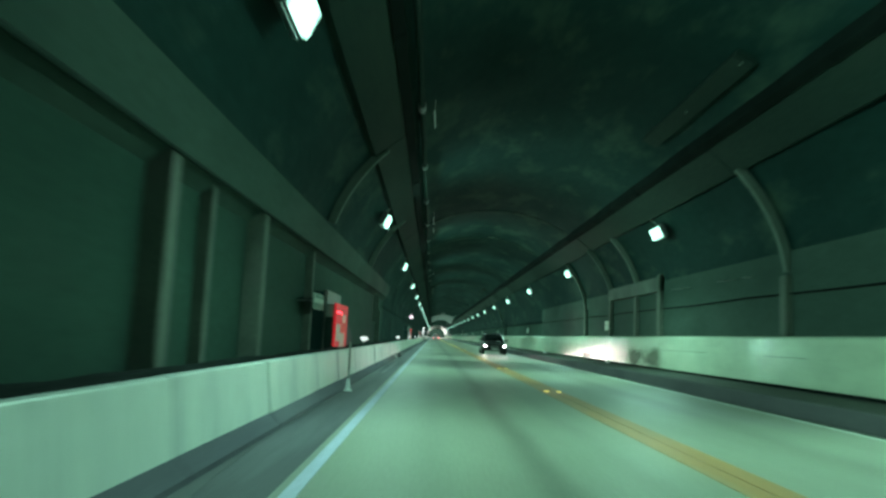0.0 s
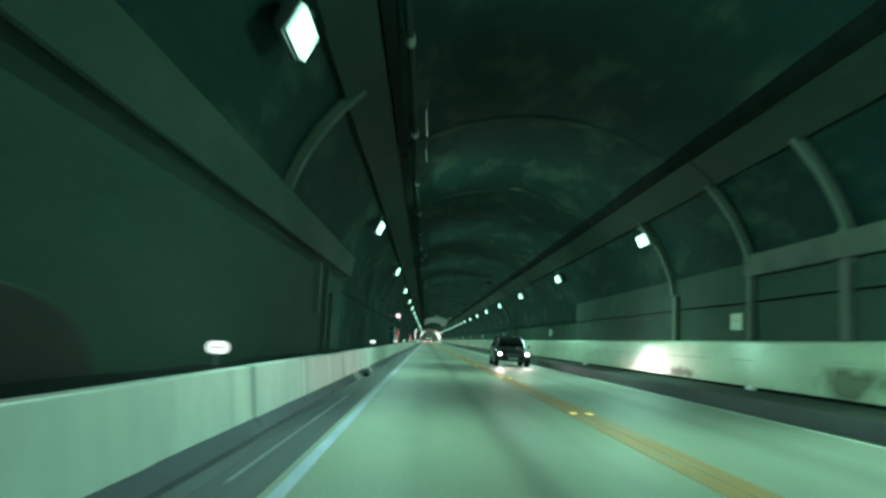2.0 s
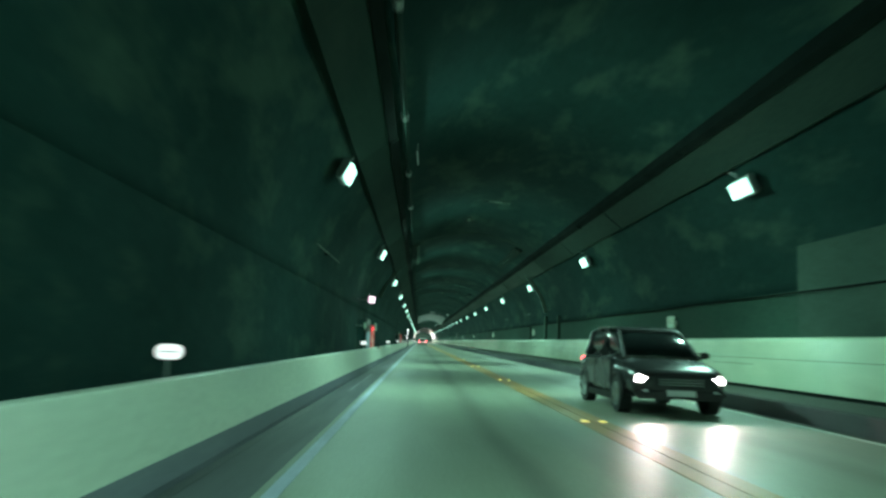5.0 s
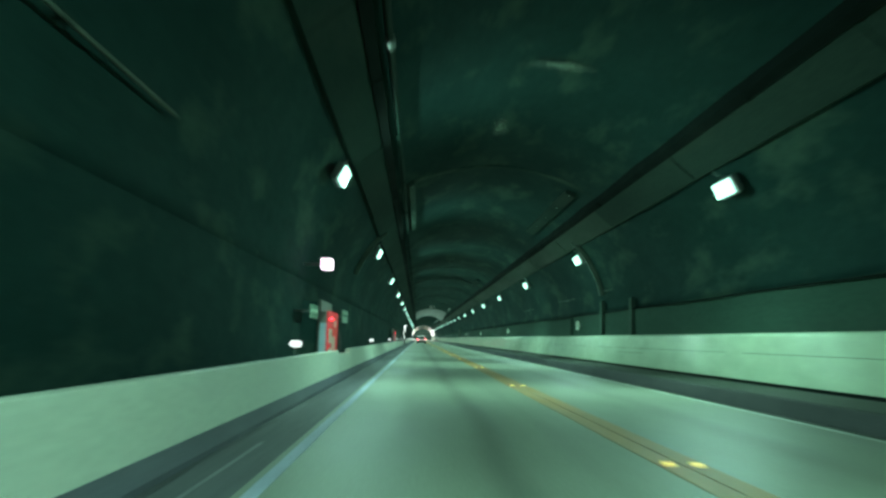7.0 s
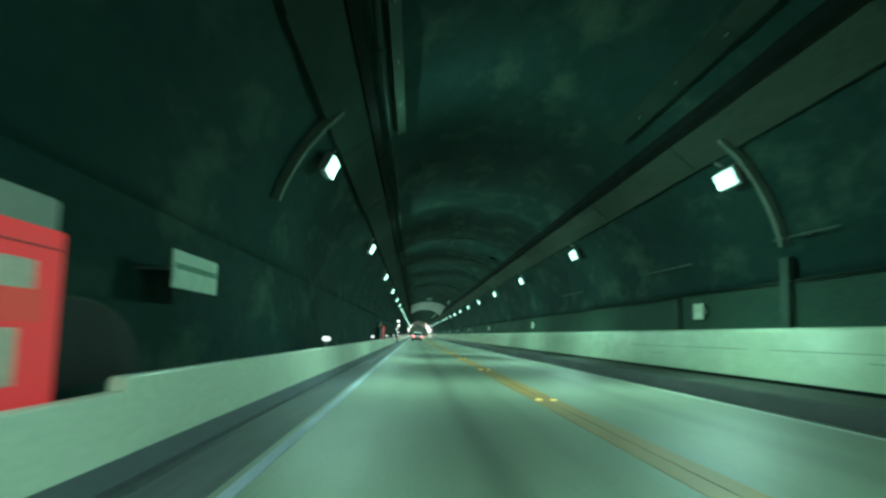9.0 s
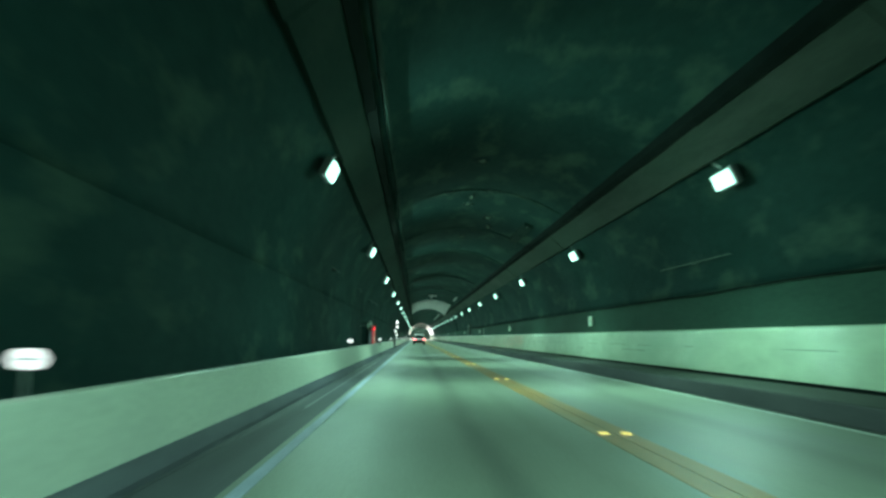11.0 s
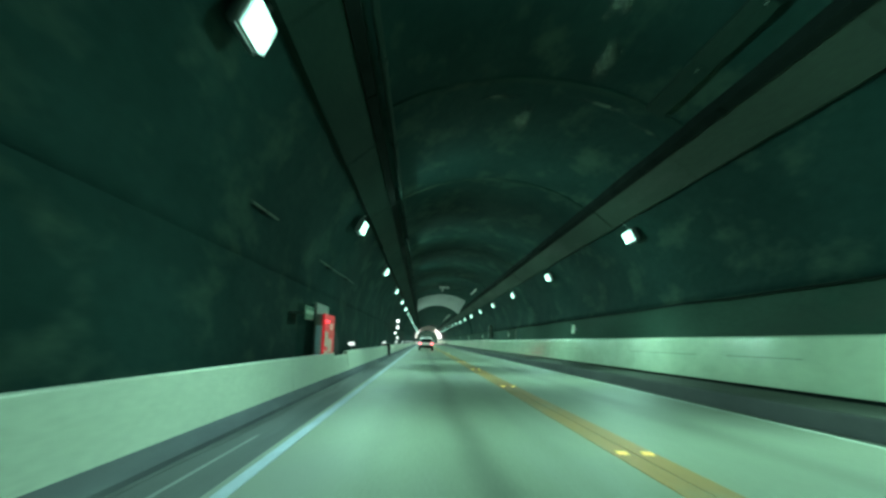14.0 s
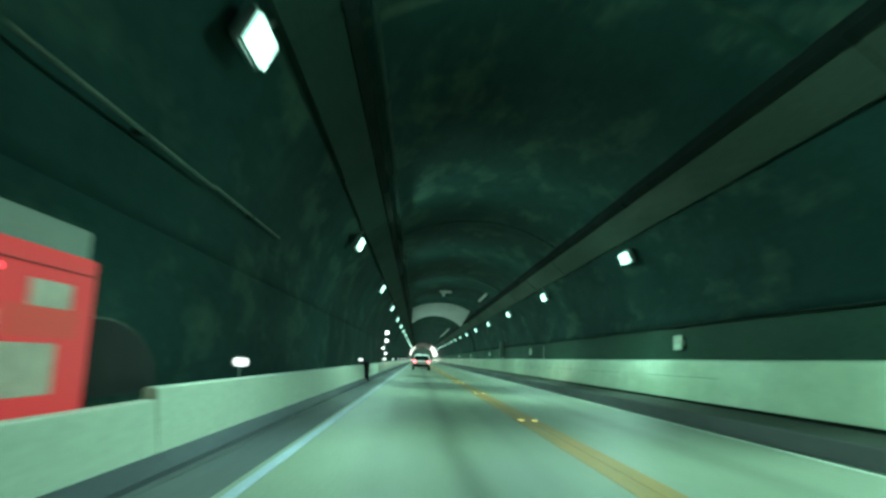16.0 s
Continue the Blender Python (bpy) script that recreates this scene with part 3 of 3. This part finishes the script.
# ---- emergency stations ----
def station(side):
    """A call and hose cabinet: grey body, red front with pale blocks, two red lamps, a hose reel beside it."""
    c = empty("emergency_cabinet", pose(0, 0, 0), "red and grey emergency cabinet above the barrier", "emergency cabinet", "emergency cabinets")
    part("body", box(-0.2, 0.0, 0.02, 2.33, -0.02, 0.8, 0.015), side, c, "metal case")
    part("upper_case", box(-0.2, 0.0, 0.06, 2.33, 0.8, 1.11, 0.012), "cabinet", c, "grey-green upper case")
    part("stand", box(-0.3, -0.04, 0.2, 2.1, -0.7, -0.02, 0.01), "black", c, "dark stand behind the barrier")
    part("backing_board", box(-0.27, -0.2, 0.15, 2.75, -0.02, 1.44, 0.02), "cabinet", c, "grey-green backing board")
    part("mount", box(-0.62, -0.27, 1.25, 2.1, 0.1, 1.1, 0.01), "facing", c, "dull mount against the wall")
    # added filler in wall colour, covers the shaded gap behind the backing board
    b = extrude([(-0.62, -0.55), (-0.272, 0.15), (-0.272, 0.3), (-0.62, 0.3)], -0.69, 1.38)
    for v in b.verts:
        v.co = (v.co.x, v.co.z, v.co.y)
    part("gap_filler", b, "vault", c, "added splayed filler hiding the shaded gap beside the wall")
    # no lamp behind the front or flap; their glow imitates returned headlights
    front = part("front_panel", box(0.0, 0.05, 0.0, 2.35, -0.18, 1.13, 0.012), "red_retro", c, "red front with glow added for returned headlight light")
    part("seam", box(0.05, 0.053, 0.04, 2.31, 0.985, 1.0), "red_dark", front, "dark red seam")
    for y0, y1, z0, z1 in ((1.3, 1.95, 0.69, 0.89), (0.15, 0.9, 0.23, 0.64), (0.15, 0.9, -0.02, 0.1), (0.9, 1.78, 0.05, 0.43)):
        part("pale_block", box(0.05, 0.056, y0, y1, z0, z1, 0.002), "cream", front, "pale label block")
    part("door_flap", box(0.05, 0.055, 1.0, 2.1, 0.47, 0.7, 0.002), "red_orange", front, "faded orange-red flap with added glow")
    for y in (0.3, 0.78):
        part("warning_lamp", rod((0.04, y, 0.92), (0.09, y, 0.92), 0.03, 0.022), "red_glow", front, "lit red lamp")
    hump = [(2.7 + 1.4 * math.cos(radians(a)), 0.04 + 0.62 * math.sin(radians(a))) for a in range(0, 100, 9)]
    prof = [(2.4, -0.02), (4.1, -0.02)] + hump + [(2.4, 0.64)]
    b = extrude(prof, -0.02, 0.26)
    for v in b.verts:
        v.co = (-v.co.y, v.co.x, v.co.z)
    case = part("hose_cover", b, "black", c, "black round-topped cover")
    rim = None
    edge = [(4.11, -0.02)] + hump
    for (y0, z0), (y1, z1) in zip(edge, edge[1:]):
        rim = rod((0.0, y0, z0), (0.0, y1, z1), 0.02, sides=8, bm=rim)
    part("rim", rim, "duct", case, "dull grey rounded rim")
    return c


station("duct_dark").matrix_world = pose(-3.12, 17.45, 0.69)
s0 = station("end_white")
s0.matrix_world = pose(-3.12, 78.5, 0.69)
copy_thing(s0, pose(-3.12, 137.85, 0.69))


def plate_sign(name, length, height, label, stripes):
    p = empty(name, pose(0, 0, 0), label, "sign", "wall signs")
    part("plate", box(-0.03, 0.0, 0, length, 0, height, 0.006), "sign_pale", p)
    for z0, z1 in stripes:
        part("stripe", box(0.0, 0.004, 0.05, length - 0.05, z0 * height, z1 * height), "green", p, "green stripe")
    for y in (0.15, length - 0.15):
        part("bracket", rod((-0.57, y, height * 0.5), (-0.025, y, height * 0.5), 0.014, sides=8), "steel", p)
    return p


p0 = plate_sign("direction_sign", 1.35, 0.34, "green and white sign beside the emergency cabinet", ((0.04, 0.4), (0.7, 0.96)))
p0.matrix_world = pose(-3.3, 76.6, 1.58)
for y in (15.6, 135.95):
    copy_thing(p0, pose(-3.3, y, 1.61))
p1 = plate_sign("notice_board", 1.85, 0.44, "pale reflective notice board with a green stripe", ((0.5, 0.66),))
p1.matrix_world = pose(-3.24, 83.85, 1.61)


def lit_sign(at):
    g = empty("lit_box_sign", at, "glowing white box sign with a red ring, on a wall bracket", "lit sign")
    part("lantern", box(-0.14, 0.14, 0.0, 0.5, -0.14, 0.14, 0.012), "sign_glow", g, "glowing white box")
    b = bmesh.new()
    n = 32
    rows = []
    for rr in (0.085, 0.118):
        for yy in (-0.006, 0.002):
            rows.append([b.verts.new((rr * math.cos(2 * math.pi * i / n), yy, rr * math.sin(2 * math.pi * i / n))) for i in range(n)])
    a0, a1, c0, c1 = rows
    for i in range(n):
        k = (i + 1) % n
        for p, q in ((a0, c0), (c0, c1), (c1, a1), (a1, a0)):
            b.faces.new((p[i], p[k], q[k], q[i]))
    part("ring", b, "ring_red", g, "red ring")
    part("end_frame", box(-0.15, 0.15, 0.5, 0.54, -0.15, 0.15, 0.01), "black", g)
    part("bracket", rod((-0.84, 0.35, 0.0), (-0.13, 0.35, 0.0), 0.03), "steel", g)
    return g


lit_sign(pose(-3.08, 77.4, 3.03))


def wall_sign():
    w = empty("wall_plate", pose(0, 0, 0), "small pale plate fixed on the wall above the panels", "sign", "wall plates")
    part("plate", box(-0.03, 0.0, -0.37, 0.37, 0.05, 0.5, 0.006), "speckled", w)
    part("writing", box(-0.033, -0.03, -0.26, 0.26, 0.12, 0.24), "sign_pale", w, "grey bar of unreadable writing")
    for y in (-0.3, 0.3):
        part("bracket", box(0.0, 0.1, y - 0.03, y + 0.03, 0.2, 0.35), "steel", w)
    return w


w0 = wall_sign()
w0.matrix_world = pose(7.75, 36.2, 1.78)
for k in range(1, 9):
    copy_thing(w0, pose(7.75, 36.2 + 30.12 * k, 1.78))
for y in (34.7, 54.0):
    b = box(-0.06, 0.06, -0.2, 0.2, 0.0, 0.1, 0.02)
    thing("kerb_reflector", b, "white", "small white reflector at the foot of the wall panels", "reflector", "kerb reflectors", at=pose(7.45, y, WALK_Z))


# ---- columns, ribs and the frame of the first stretch ----
def left_columns():
    for y, w, depth, z0, z1 in ((7.3, 0.3, 0.3, -0.02, 2.9), (8.95, 0.2, 0.2, -0.02, 2.92), (11.3, 0.3, 0.32, -0.02, 2.93), (16.6, 0.24, 0.2, -0.02, 2.97),
                                (35.5, 0.13, 0.17, 1.7, 3.12), (37.1, 0.12, 0.17, -0.02, 3.13), (38.3, 0.1, 0.17, -0.02, 2.4)):
        thing("column", box(-3.72, -3.72 + depth, y - w / 2, y + w / 2, z0, z1, 0.015), "rib_grey" if y > 30 else "column", "slim grey post fixed to the wall" if y > 30 else "grey concrete column beside the wall", "column", "left columns")


def right_frame():
    for y, w in ((17.7, 0.36), (27.6, 0.4), (30.8, 0.36), (35.2, 0.32), (41.0, 0.36)):
        thing("column", box(7.62, 7.84, y - w / 2, y + w / 2, 1.54, 3.85 if 26 < y < 40 else 3.0, 0.02), "column", "grey concrete column above the wall panels", "column", "right columns")
    thing("frame_beam", box(7.58, 7.86, 27.4, 35.4, 3.2, 3.75, 0.02), "column", "pale concrete beam between the columns", "beam")
    for y, a0 in ((17.7, 6), (30.6, 6), (35.2, 6), (41.4, 6), (91.4, 9), (18.2, 138), (29.6, 138), (90.4, 138)):
        b = bmesh.new()
        rings = []
        for a in range(a0, min(176, a0 + (34 if a0 < 90 else 29)), 3):
            i, o = vault_point(a, -0.13), vault_point(a, 0.06)
            rings.append([b.verts.new((p[0], yy, p[1])) for p, yy in ((i, y - 0.08), (i, y + 0.08), (o, y + 0.08), (o, y - 0.08))])
        for p, q in zip(rings, rings[1:]):
            for k in range(4):
                b.faces.new((p[k], p[(k + 1) % 4], q[(k + 1) % 4], q[k]))
        b.faces.new(rings[0])
        b.faces.new(rings[-1][::-1])
        thing("arch_rib", b, "rib_grey", "grey curved rib rising into the vault", "rib", "arch ribs")


left_columns()
right_frame()


def cover_strip(y0, y1, a0, a1, mat, label):
    """A strip of sheet lengths fixed to the vault between two angles, with a bolt at each joint."""
    strip = empty("cover_strip", pose(0, 0, 0), label, "cover strip", "cover strips")
    n = max(1, round((y1 - y0) / 2.6))
    for k in range(n):
        c, d = y0 + (y1 - y0) * k / n, y0 + (y1 - y0) * (k + 1) / n
        g = -0.06 + random.uniform(-0.012, 0.012)
        part("sheet", extrude([vault_point(a0, g), vault_point(a1, g), vault_point(a1, 0.1), vault_point(a0, 0.1)], c + 0.006, d - 0.006), mat, strip)
        (x0, z0), (x1, z1) = vault_point((a0 + a1) / 2, -0.09), vault_point((a0 + a1) / 2, 0.0)
        part("bolt", rod((x0, c + 0.12, z0), (x1, c + 0.12, z1), 0.02, sides=8), "steel", strip)


for y0, y1 in ((13.6, 19.9), (85.2, 95.4), (128.0, 134.0), (194.6, 202.0), (268.0, 317.0)):
    cover_strip(y0, y1, 57.5, 62.0 if y0 < 140 else 59.5, ("duct_dark" if y0 < 60 else "duct_faint") if y0 < 140 else "lintel", "grey cover strip fixed to the vault above the cable tray")
cover_strip(84.0, 95.0, 121.5, 124.0, "facing", "grey cover strip fixed to the vault beside the pipe")


# ---- small things along the walls and crown ----
# white rods added in place of bright glints on the pipe couplings
sensor = empty("glint_rods", pose(0, 0, 0), "thin white rods hung beside the pipe, added for coupling glints", "sensor rod")
for y0, y1 in ((16.9, 18.4), (32.8, 35.0), (36.3, 37.7), (62.0, 63.6)):
    part("rod", rod((-0.98, y0, 6.44), (-0.96, y1, 6.46), 0.016, sides=8), "white", sensor)
    for y in (y0 + 0.2, y1 - 0.2):
        part("hanger", rod((-0.97, y, 6.45), (-0.97, y, vault_z(-0.97) + 0.12), 0.01, sides=6), "steel", sensor)
for y, z in ((86.7, 3.0), (91.4, 3.1), (98.25, 2.5)):
    thing("pilaster", box(7.7, 7.86, y - 0.2, y + 0.2, 1.53, z, 0.015), "facing", "faint grey pilaster on the wall above the panels", "pilaster", "wall pilasters")
upper = empty("upper_conduit", pose(0, 0, 0), "thin pale steel conduit high on the wall", "conduit")
for x, y0, y1, z in ((7.72, 19.6, 20.3, 3.13), (7.72, 20.8, 22.1, 3.15), (7.72, 24.4, 26.3, 3.17), (7.64, 89.1, 91.7, 3.5), (7.64, 96.7, 101.3, 3.48), (7.64, 110.7, 116.2, 3.48)):
    part("conduit_length", rod((x, y0, z - 0.02), (x, y1, z + 0.02), 0.016, sides=8), "column", upper)
    part("clip", box(x - 0.025, x + 0.16, (y0 + y1) / 2 - 0.03, (y0 + y1) / 2 + 0.03, z - 0.03, z + 0.03), "rib_grey", upper)
for y0, y1, z in ((84.8, 88.3, 0.865), (99.3, 100.6, 0.8), (60.0, 62.5, 0.88), (118.0, 121.0, 0.84), (127.5, 129.0, 0.8)):
    x = 7.6 + 0.04 * (z - WALK_Z) / 0.72
    thing("scuff_mark", box(x - 0.004, x + 0.004, y0, y1, z - 0.008, z + 0.008), "scuff", "thin dark scuff on the painted panel", "scuff", "panel scuffs", "structure")
for y, h in ((181.2, 0.75),):
    post = empty("wall_post", pose(7.74, y, 1.54), "slim pale post above the wall panels", "post", "wall posts")
    part("pole", rod((0, 0, 0), (0, 0, h), 0.045, 0.035), "cabinet", post)
    part("cap", rod((0, 0, h), (0, 0, h + 0.05), 0.055, 0.035), "steel", post)
post = empty("wall_case", pose(7.66, 204.4, 1.54), "tall pale steel case fixed on the wall above the panels", "wall case")
part("case", box(-0.16, 0.16, -0.3, 0.3, 0.2, 1.7, 0.03), "column", post)
part("door", box(-0.18, -0.16, -0.26, 0.26, 0.26, 1.6, 0.008), "cabinet", post)
part("bracket", box(0.1, 0.2, -0.1, 0.1, 0.0, 0.4), "steel", post)
hung = empty("crown_bracket", pose(1.9, 200.0, 0), "pale steel bracket hung at the crown of the vault", "bracket")
part("crossbar", box(-0.55, 0.55, 0, 0.12, 7.12, 7.32, 0.02), "lintel", hung)
part("stem", box(-0.28, -0.06, 0.02, 0.1, 6.8, 7.14, 0.01), "lintel", hung)
part("fixing", rod((0, 0.06, 7.3), (0, 0.06, 7.5), 0.03), "steel", hung)


# ---- small things by the road ----
def bollard(at):
    p = empty("marker_post", at, "slim post with a flared white foot on the shoulder", "marker post")
    part("pole", rod((0, 0, 0.2), (0, 0, 0.95), 0.02), "cabinet", p)
    b = rod((0, 0, 0), (0, 0, 0.04), 0.085, 0.075, 16)
    b = rod((0, 0, 0.05), (0, 0, 0.24), 0.05, 0.028, 16, b)
    part("foot", b, "white", p, "flared white foot")


bollard(pose(-2.4, 14.8, -0.004))
b = bmesh.new()
bmesh.ops.create_icosphere(b, subdivisions=3, radius=1.0)
for v in b.verts:
    k = 1 + 0.22 * noise.noise(v.co * 1.7)
    v.co = (v.co.x * 0.1 * k, v.co.y * 0.42 * k, max(0.0, 0.1 + v.co.z * 0.15 * k))
thing("sack", b, "seam", "slumped dark sack lying beside the barrier", "sack", at=pose(-2.42, 38.6, -0.004))


def soot(y, half, high):
    """An uneven patch of soot at the foot of the wall panels."""
    def at(u, k):
        w = k * (1.15 + 0.35 * noise.noise(Vector((y, 1.5 * math.cos(u), 1.5 * math.sin(u)))))
        z = WALK_Z + 0.06 + max(0.0, high * 0.42 + high * 0.62 * w * math.sin(u))
        return 7.6 + 0.04 * (z - WALK_Z) / 0.72 - 0.005, y + half * w * math.cos(u), z
    b = faded_sheet(at)
    thing("soot_stain", b, "soot", "brownish soot stain on the wall panels", "stain", "soot stains", "structure")


for y, half, high in ((28.2, 1.5, 0.8), (30.6, 1.4, 0.75), (40.2, 1.6, 0.4)):
    soot(y, half, high)
# conduit high on the left wall
conduit = empty("conduit", pose(0, 0, 0), "grey steel conduit along the wall", "conduit")
for y0, y1, z in ((61.0, 66.4, 3.58), (118.4, 120.9, 3.57), (130.4, 132.8, 3.56), (139.2, 144.8, 3.46), (144.8, 150.0, 3.55)):
    part("conduit_length", rod((-3.5, y0, z), (-3.5, y1, z + 0.06), 0.025, sides=8), "column", conduit)
    part("clip", box(-3.66, -3.47, (y0 + y1) / 2 - 0.04, (y0 + y1) / 2 + 0.04, z, z + 0.07), "duct_dark", conduit)
b = box(-2.98, -2.5, 168.05, 168.4, -0.01, 0.87, 0.02)
thing("barrier_end_post", b, "black", "dark post at the gap in the barrier", "post")


def signal(at):
    g = empty("lane_signal", at, "stack of white signal lights on a pole", "signal")
    part("pole", rod((0, 0, 0), (0, 0, 3.2), 0.06), "steel", g)
    for x, z, e in ((0.12, 3.3, 0.16), (0.1, 2.6, 0.16), (-0.16, 1.95, 0.1), (0.12, 1.45, 0.09), (0.08, 0.95, 0.08)):
        head = part("head", box(x - e - 0.08, x + e + 0.08, 0.0, 0.25, z - e - 0.08, z + e + 0.08, 0.03), "black", g)
        part("lens", rod((x, -0.04, z), (x, 0.0, z), e), "signal_glow", head, "glowing white lens")


signal(pose(-3.28, 201.0, 0.0))


# ---- cars ----
def car(at, paint, label, facing):
    """A tall hatchback: rounded body and cabin, pillars, panes, doors, wheels, lamps, bumpers and plates. Its front looks along +y."""
    c = empty("car", at, label, "car")

    def loft(rows, power=4.6, n=24):
        b = bmesh.new()
        rings = []
        for y, w, z0, z1 in rows:
            ring = []
            for i in range(n):
                u = 2 * math.pi * (i + 0.5) / n
                cx, sz = math.cos(u), math.sin(u)
                x = w * math.copysign(abs(cx) ** (2 / power), cx)
                z = (z0 + z1) / 2 + (z1 - z0) / 2 * math.copysign(abs(sz) ** (2 / power), sz)
                ring.append(b.verts.new((x, y, z)))
            rings.append(ring)
        for p, q in zip(rings, rings[1:]):
            for k in range(n):
                b.faces.new((p[k], p[(k + 1) % n], q[(k + 1) % n], q[k]))
        b.faces.new(rings[0])
        b.faces.new(rings[-1][::-1])
        for f in b.faces:
            f.smooth = len(f.verts) == 4
        return b

    body = part("body", loft(((-2.12, 0.68, 0.48, 0.84), (-2.08, 0.78, 0.4, 0.95), (-1.92, 0.86, 0.3, 1.02), (-1.3, 0.895, 0.25, 1.04), (-0.3, 0.905, 0.23, 1.03),
                              (0.7, 0.9, 0.24, 1.01), (1.15, 0.89, 0.25, 0.98), (1.6, 0.87, 0.28, 0.92), (1.95, 0.82, 0.33, 0.84), (2.1, 0.74, 0.4, 0.74), (2.14, 0.64, 0.45, 0.68))), paint, c)
    part("cabin", loft(((-2.0, 0.7, 0.96, 1.12), (-1.7, 0.69, 0.96, 1.46), (-1.3, 0.685, 0.96, 1.54), (-0.4, 0.68, 0.96, 1.57), (0.2, 0.67, 0.96, 1.53), (0.5, 0.68, 0.96, 1.4), (1.1, 0.74, 0.94, 1.03))), "glass", c, "dark glass")
    roof = part("roof", loft(((-1.72, 0.6, 1.455, 1.49), (-1.3, 0.64, 1.53, 1.57), (-0.4, 0.645, 1.56, 1.6), (0.2, 0.62, 1.52, 1.555), (0.32, 0.57, 1.475, 1.5)), 8), paint, c)
    for x in (-1, 1):
        part("pillar", rod((x * 0.72, 1.1, 0.99), (x * 0.6, 0.32, 1.5), 0.035, 0.03), paint, c)
        part("pillar", rod((x * 0.745, -0.35, 1.0), (x * 0.655, -0.35, 1.56), 0.04, 0.035), paint, c)
        part("pillar", rod((x * 0.74, -1.75, 1.0), (x * 0.61, -1.62, 1.5), 0.07, 0.06), paint, c)
        part("roof_rail", rod((x * 0.6, -1.4, 1.6), (x * 0.6, 0.1, 1.585), 0.014, sides=8), "black", roof, "black roof rail")
        part("headlight", box(x * 0.6 - 0.17, x * 0.6 + 0.17, 2.0, 2.135, 0.55, 0.71, 0.04), "head_glow" if facing else "white", c, "glowing headlight" if facing else "headlight")
        part("fog_lamp", rod((x * 0.62, 2.09, 0.41), (x * 0.62, 2.15, 0.41), 0.05, sides=16), "white", c)
        part("tail_light", box(x * 0.7 - 0.11, x * 0.7 + 0.11, -2.11, -1.98, 0.74, 0.95, 0.03), "tail_glow", c, "lit red tail light")
        mirror = part("mirror", box(x * 0.98 - 0.09, x * 0.98 + 0.09, 0.62, 0.74, 1.0, 1.13, 0.03), paint, c)
        part("mirror_glass", box(x * 0.98 - 0.07, x * 0.98 + 0.07, 0.612, 0.62, 1.015, 1.115), "glass", mirror, "dark mirror glass")
        for y0, y1 in ((-0.33, 0.85), (-1.28, -0.37)):
            door = part("door", box(x * 0.905 - 0.01, x * 0.905 + 0.01, y0, y1, 0.42, 0.94, 0.008), paint, c)
            part("handle", box(x * 0.925 - 0.012, x * 0.925 + 0.012, y0 + 0.06, y0 + 0.24, 0.84, 0.875, 0.008), "black", door, "black handle")
        part("sill", box(x * 0.88 - 0.03, x * 0.88 + 0.03, -0.95, 0.95, 0.2, 0.32, 0.015), "black", c, "black sill")
        for y in (-1.3, 1.3):
            arch = None
            for a in range(-10, 190, 20):
                p, q = ((x * 0.885, y + 0.385 * math.cos(radians(v)), 0.33 + 0.385 * math.sin(radians(v))) for v in (a, a + 20))
                arch = rod(p, q, 0.035, sides=8, bm=arch)
            part("wheel_arch", arch, "black", c, "black wheel arch")
            w = part("wheel", rod((x * 0.7, y, 0.33), (x * 0.915, y, 0.33), 0.33, sides=28), "rubber", c, "black tyre")
            part("rim", rod((x * 0.912, y, 0.33), (x * 0.925, y, 0.33), 0.215, sides=20), "steel", w)
            for k in range(5):
                v = radians(72 * k + 18)
                part("spoke", rod((x * 0.93, y, 0.33), (x * 0.93, y + 0.2 * math.cos(v), 0.33 + 0.2 * math.sin(v)), 0.022, sides=6), "steel", w)
    part("bumper", box(-0.82, 0.82, -2.18, -2.02, 0.34, 0.6, 0.05), "black", c, "black rear bumper")
    part("bumper", box(-0.8, 0.8, 2.02, 2.16, 0.3, 0.48, 0.05), paint, c)
    part("number_plate", box(-0.25, 0.25, -2.19, -2.18, 0.62, 0.73), "plate", c, "blank plate")
    part("number_plate", box(-0.25, 0.25, 2.16, 2.17, 0.36, 0.46), "plate", c, "blank plate")
    grille = part("grille", box(-0.42, 0.42, 2.1, 2.15, 0.52, 0.68, 0.012), "black", c)
    for k in range(3):
        part("slat", box(-0.4, 0.4, 2.15, 2.158, 0.545 + 0.045 * k, 0.56 + 0.045 * k), "steel", grille)
    for x in (-0.35, 0.3):
        part("wiper", rod((x, 1.12, 1.0), (x - 0.45, 0.93, 1.12), 0.01, sides=6), "black", c)
    return c


car(pose(0.15, 212.0, 0.0), "paint_silver", "silver hatchback with red tail lights on the road", False)
car(pose(3.85, 56.6, 0.0, 0, 0, 180), "paint_dark", "dark oncoming car with bright headlights on the road", True)


# ---- beams of the oncoming headlights ----
for x in (-0.6, 0.6):
    lamp = bpy.data.lights.new("headlight_beam", "SPOT")
    lamp.energy, lamp.color, lamp.spot_size, lamp.spot_blend, lamp.shadow_soft_size = 220.0, (1.0, 0.76, 0.74), radians(75), 0.8, 0.12
    new("headlight_beam", lamp).matrix_world = look((3.85 + x, 54.35, 0.62), (4.4 + x, 32.0, 0.0))
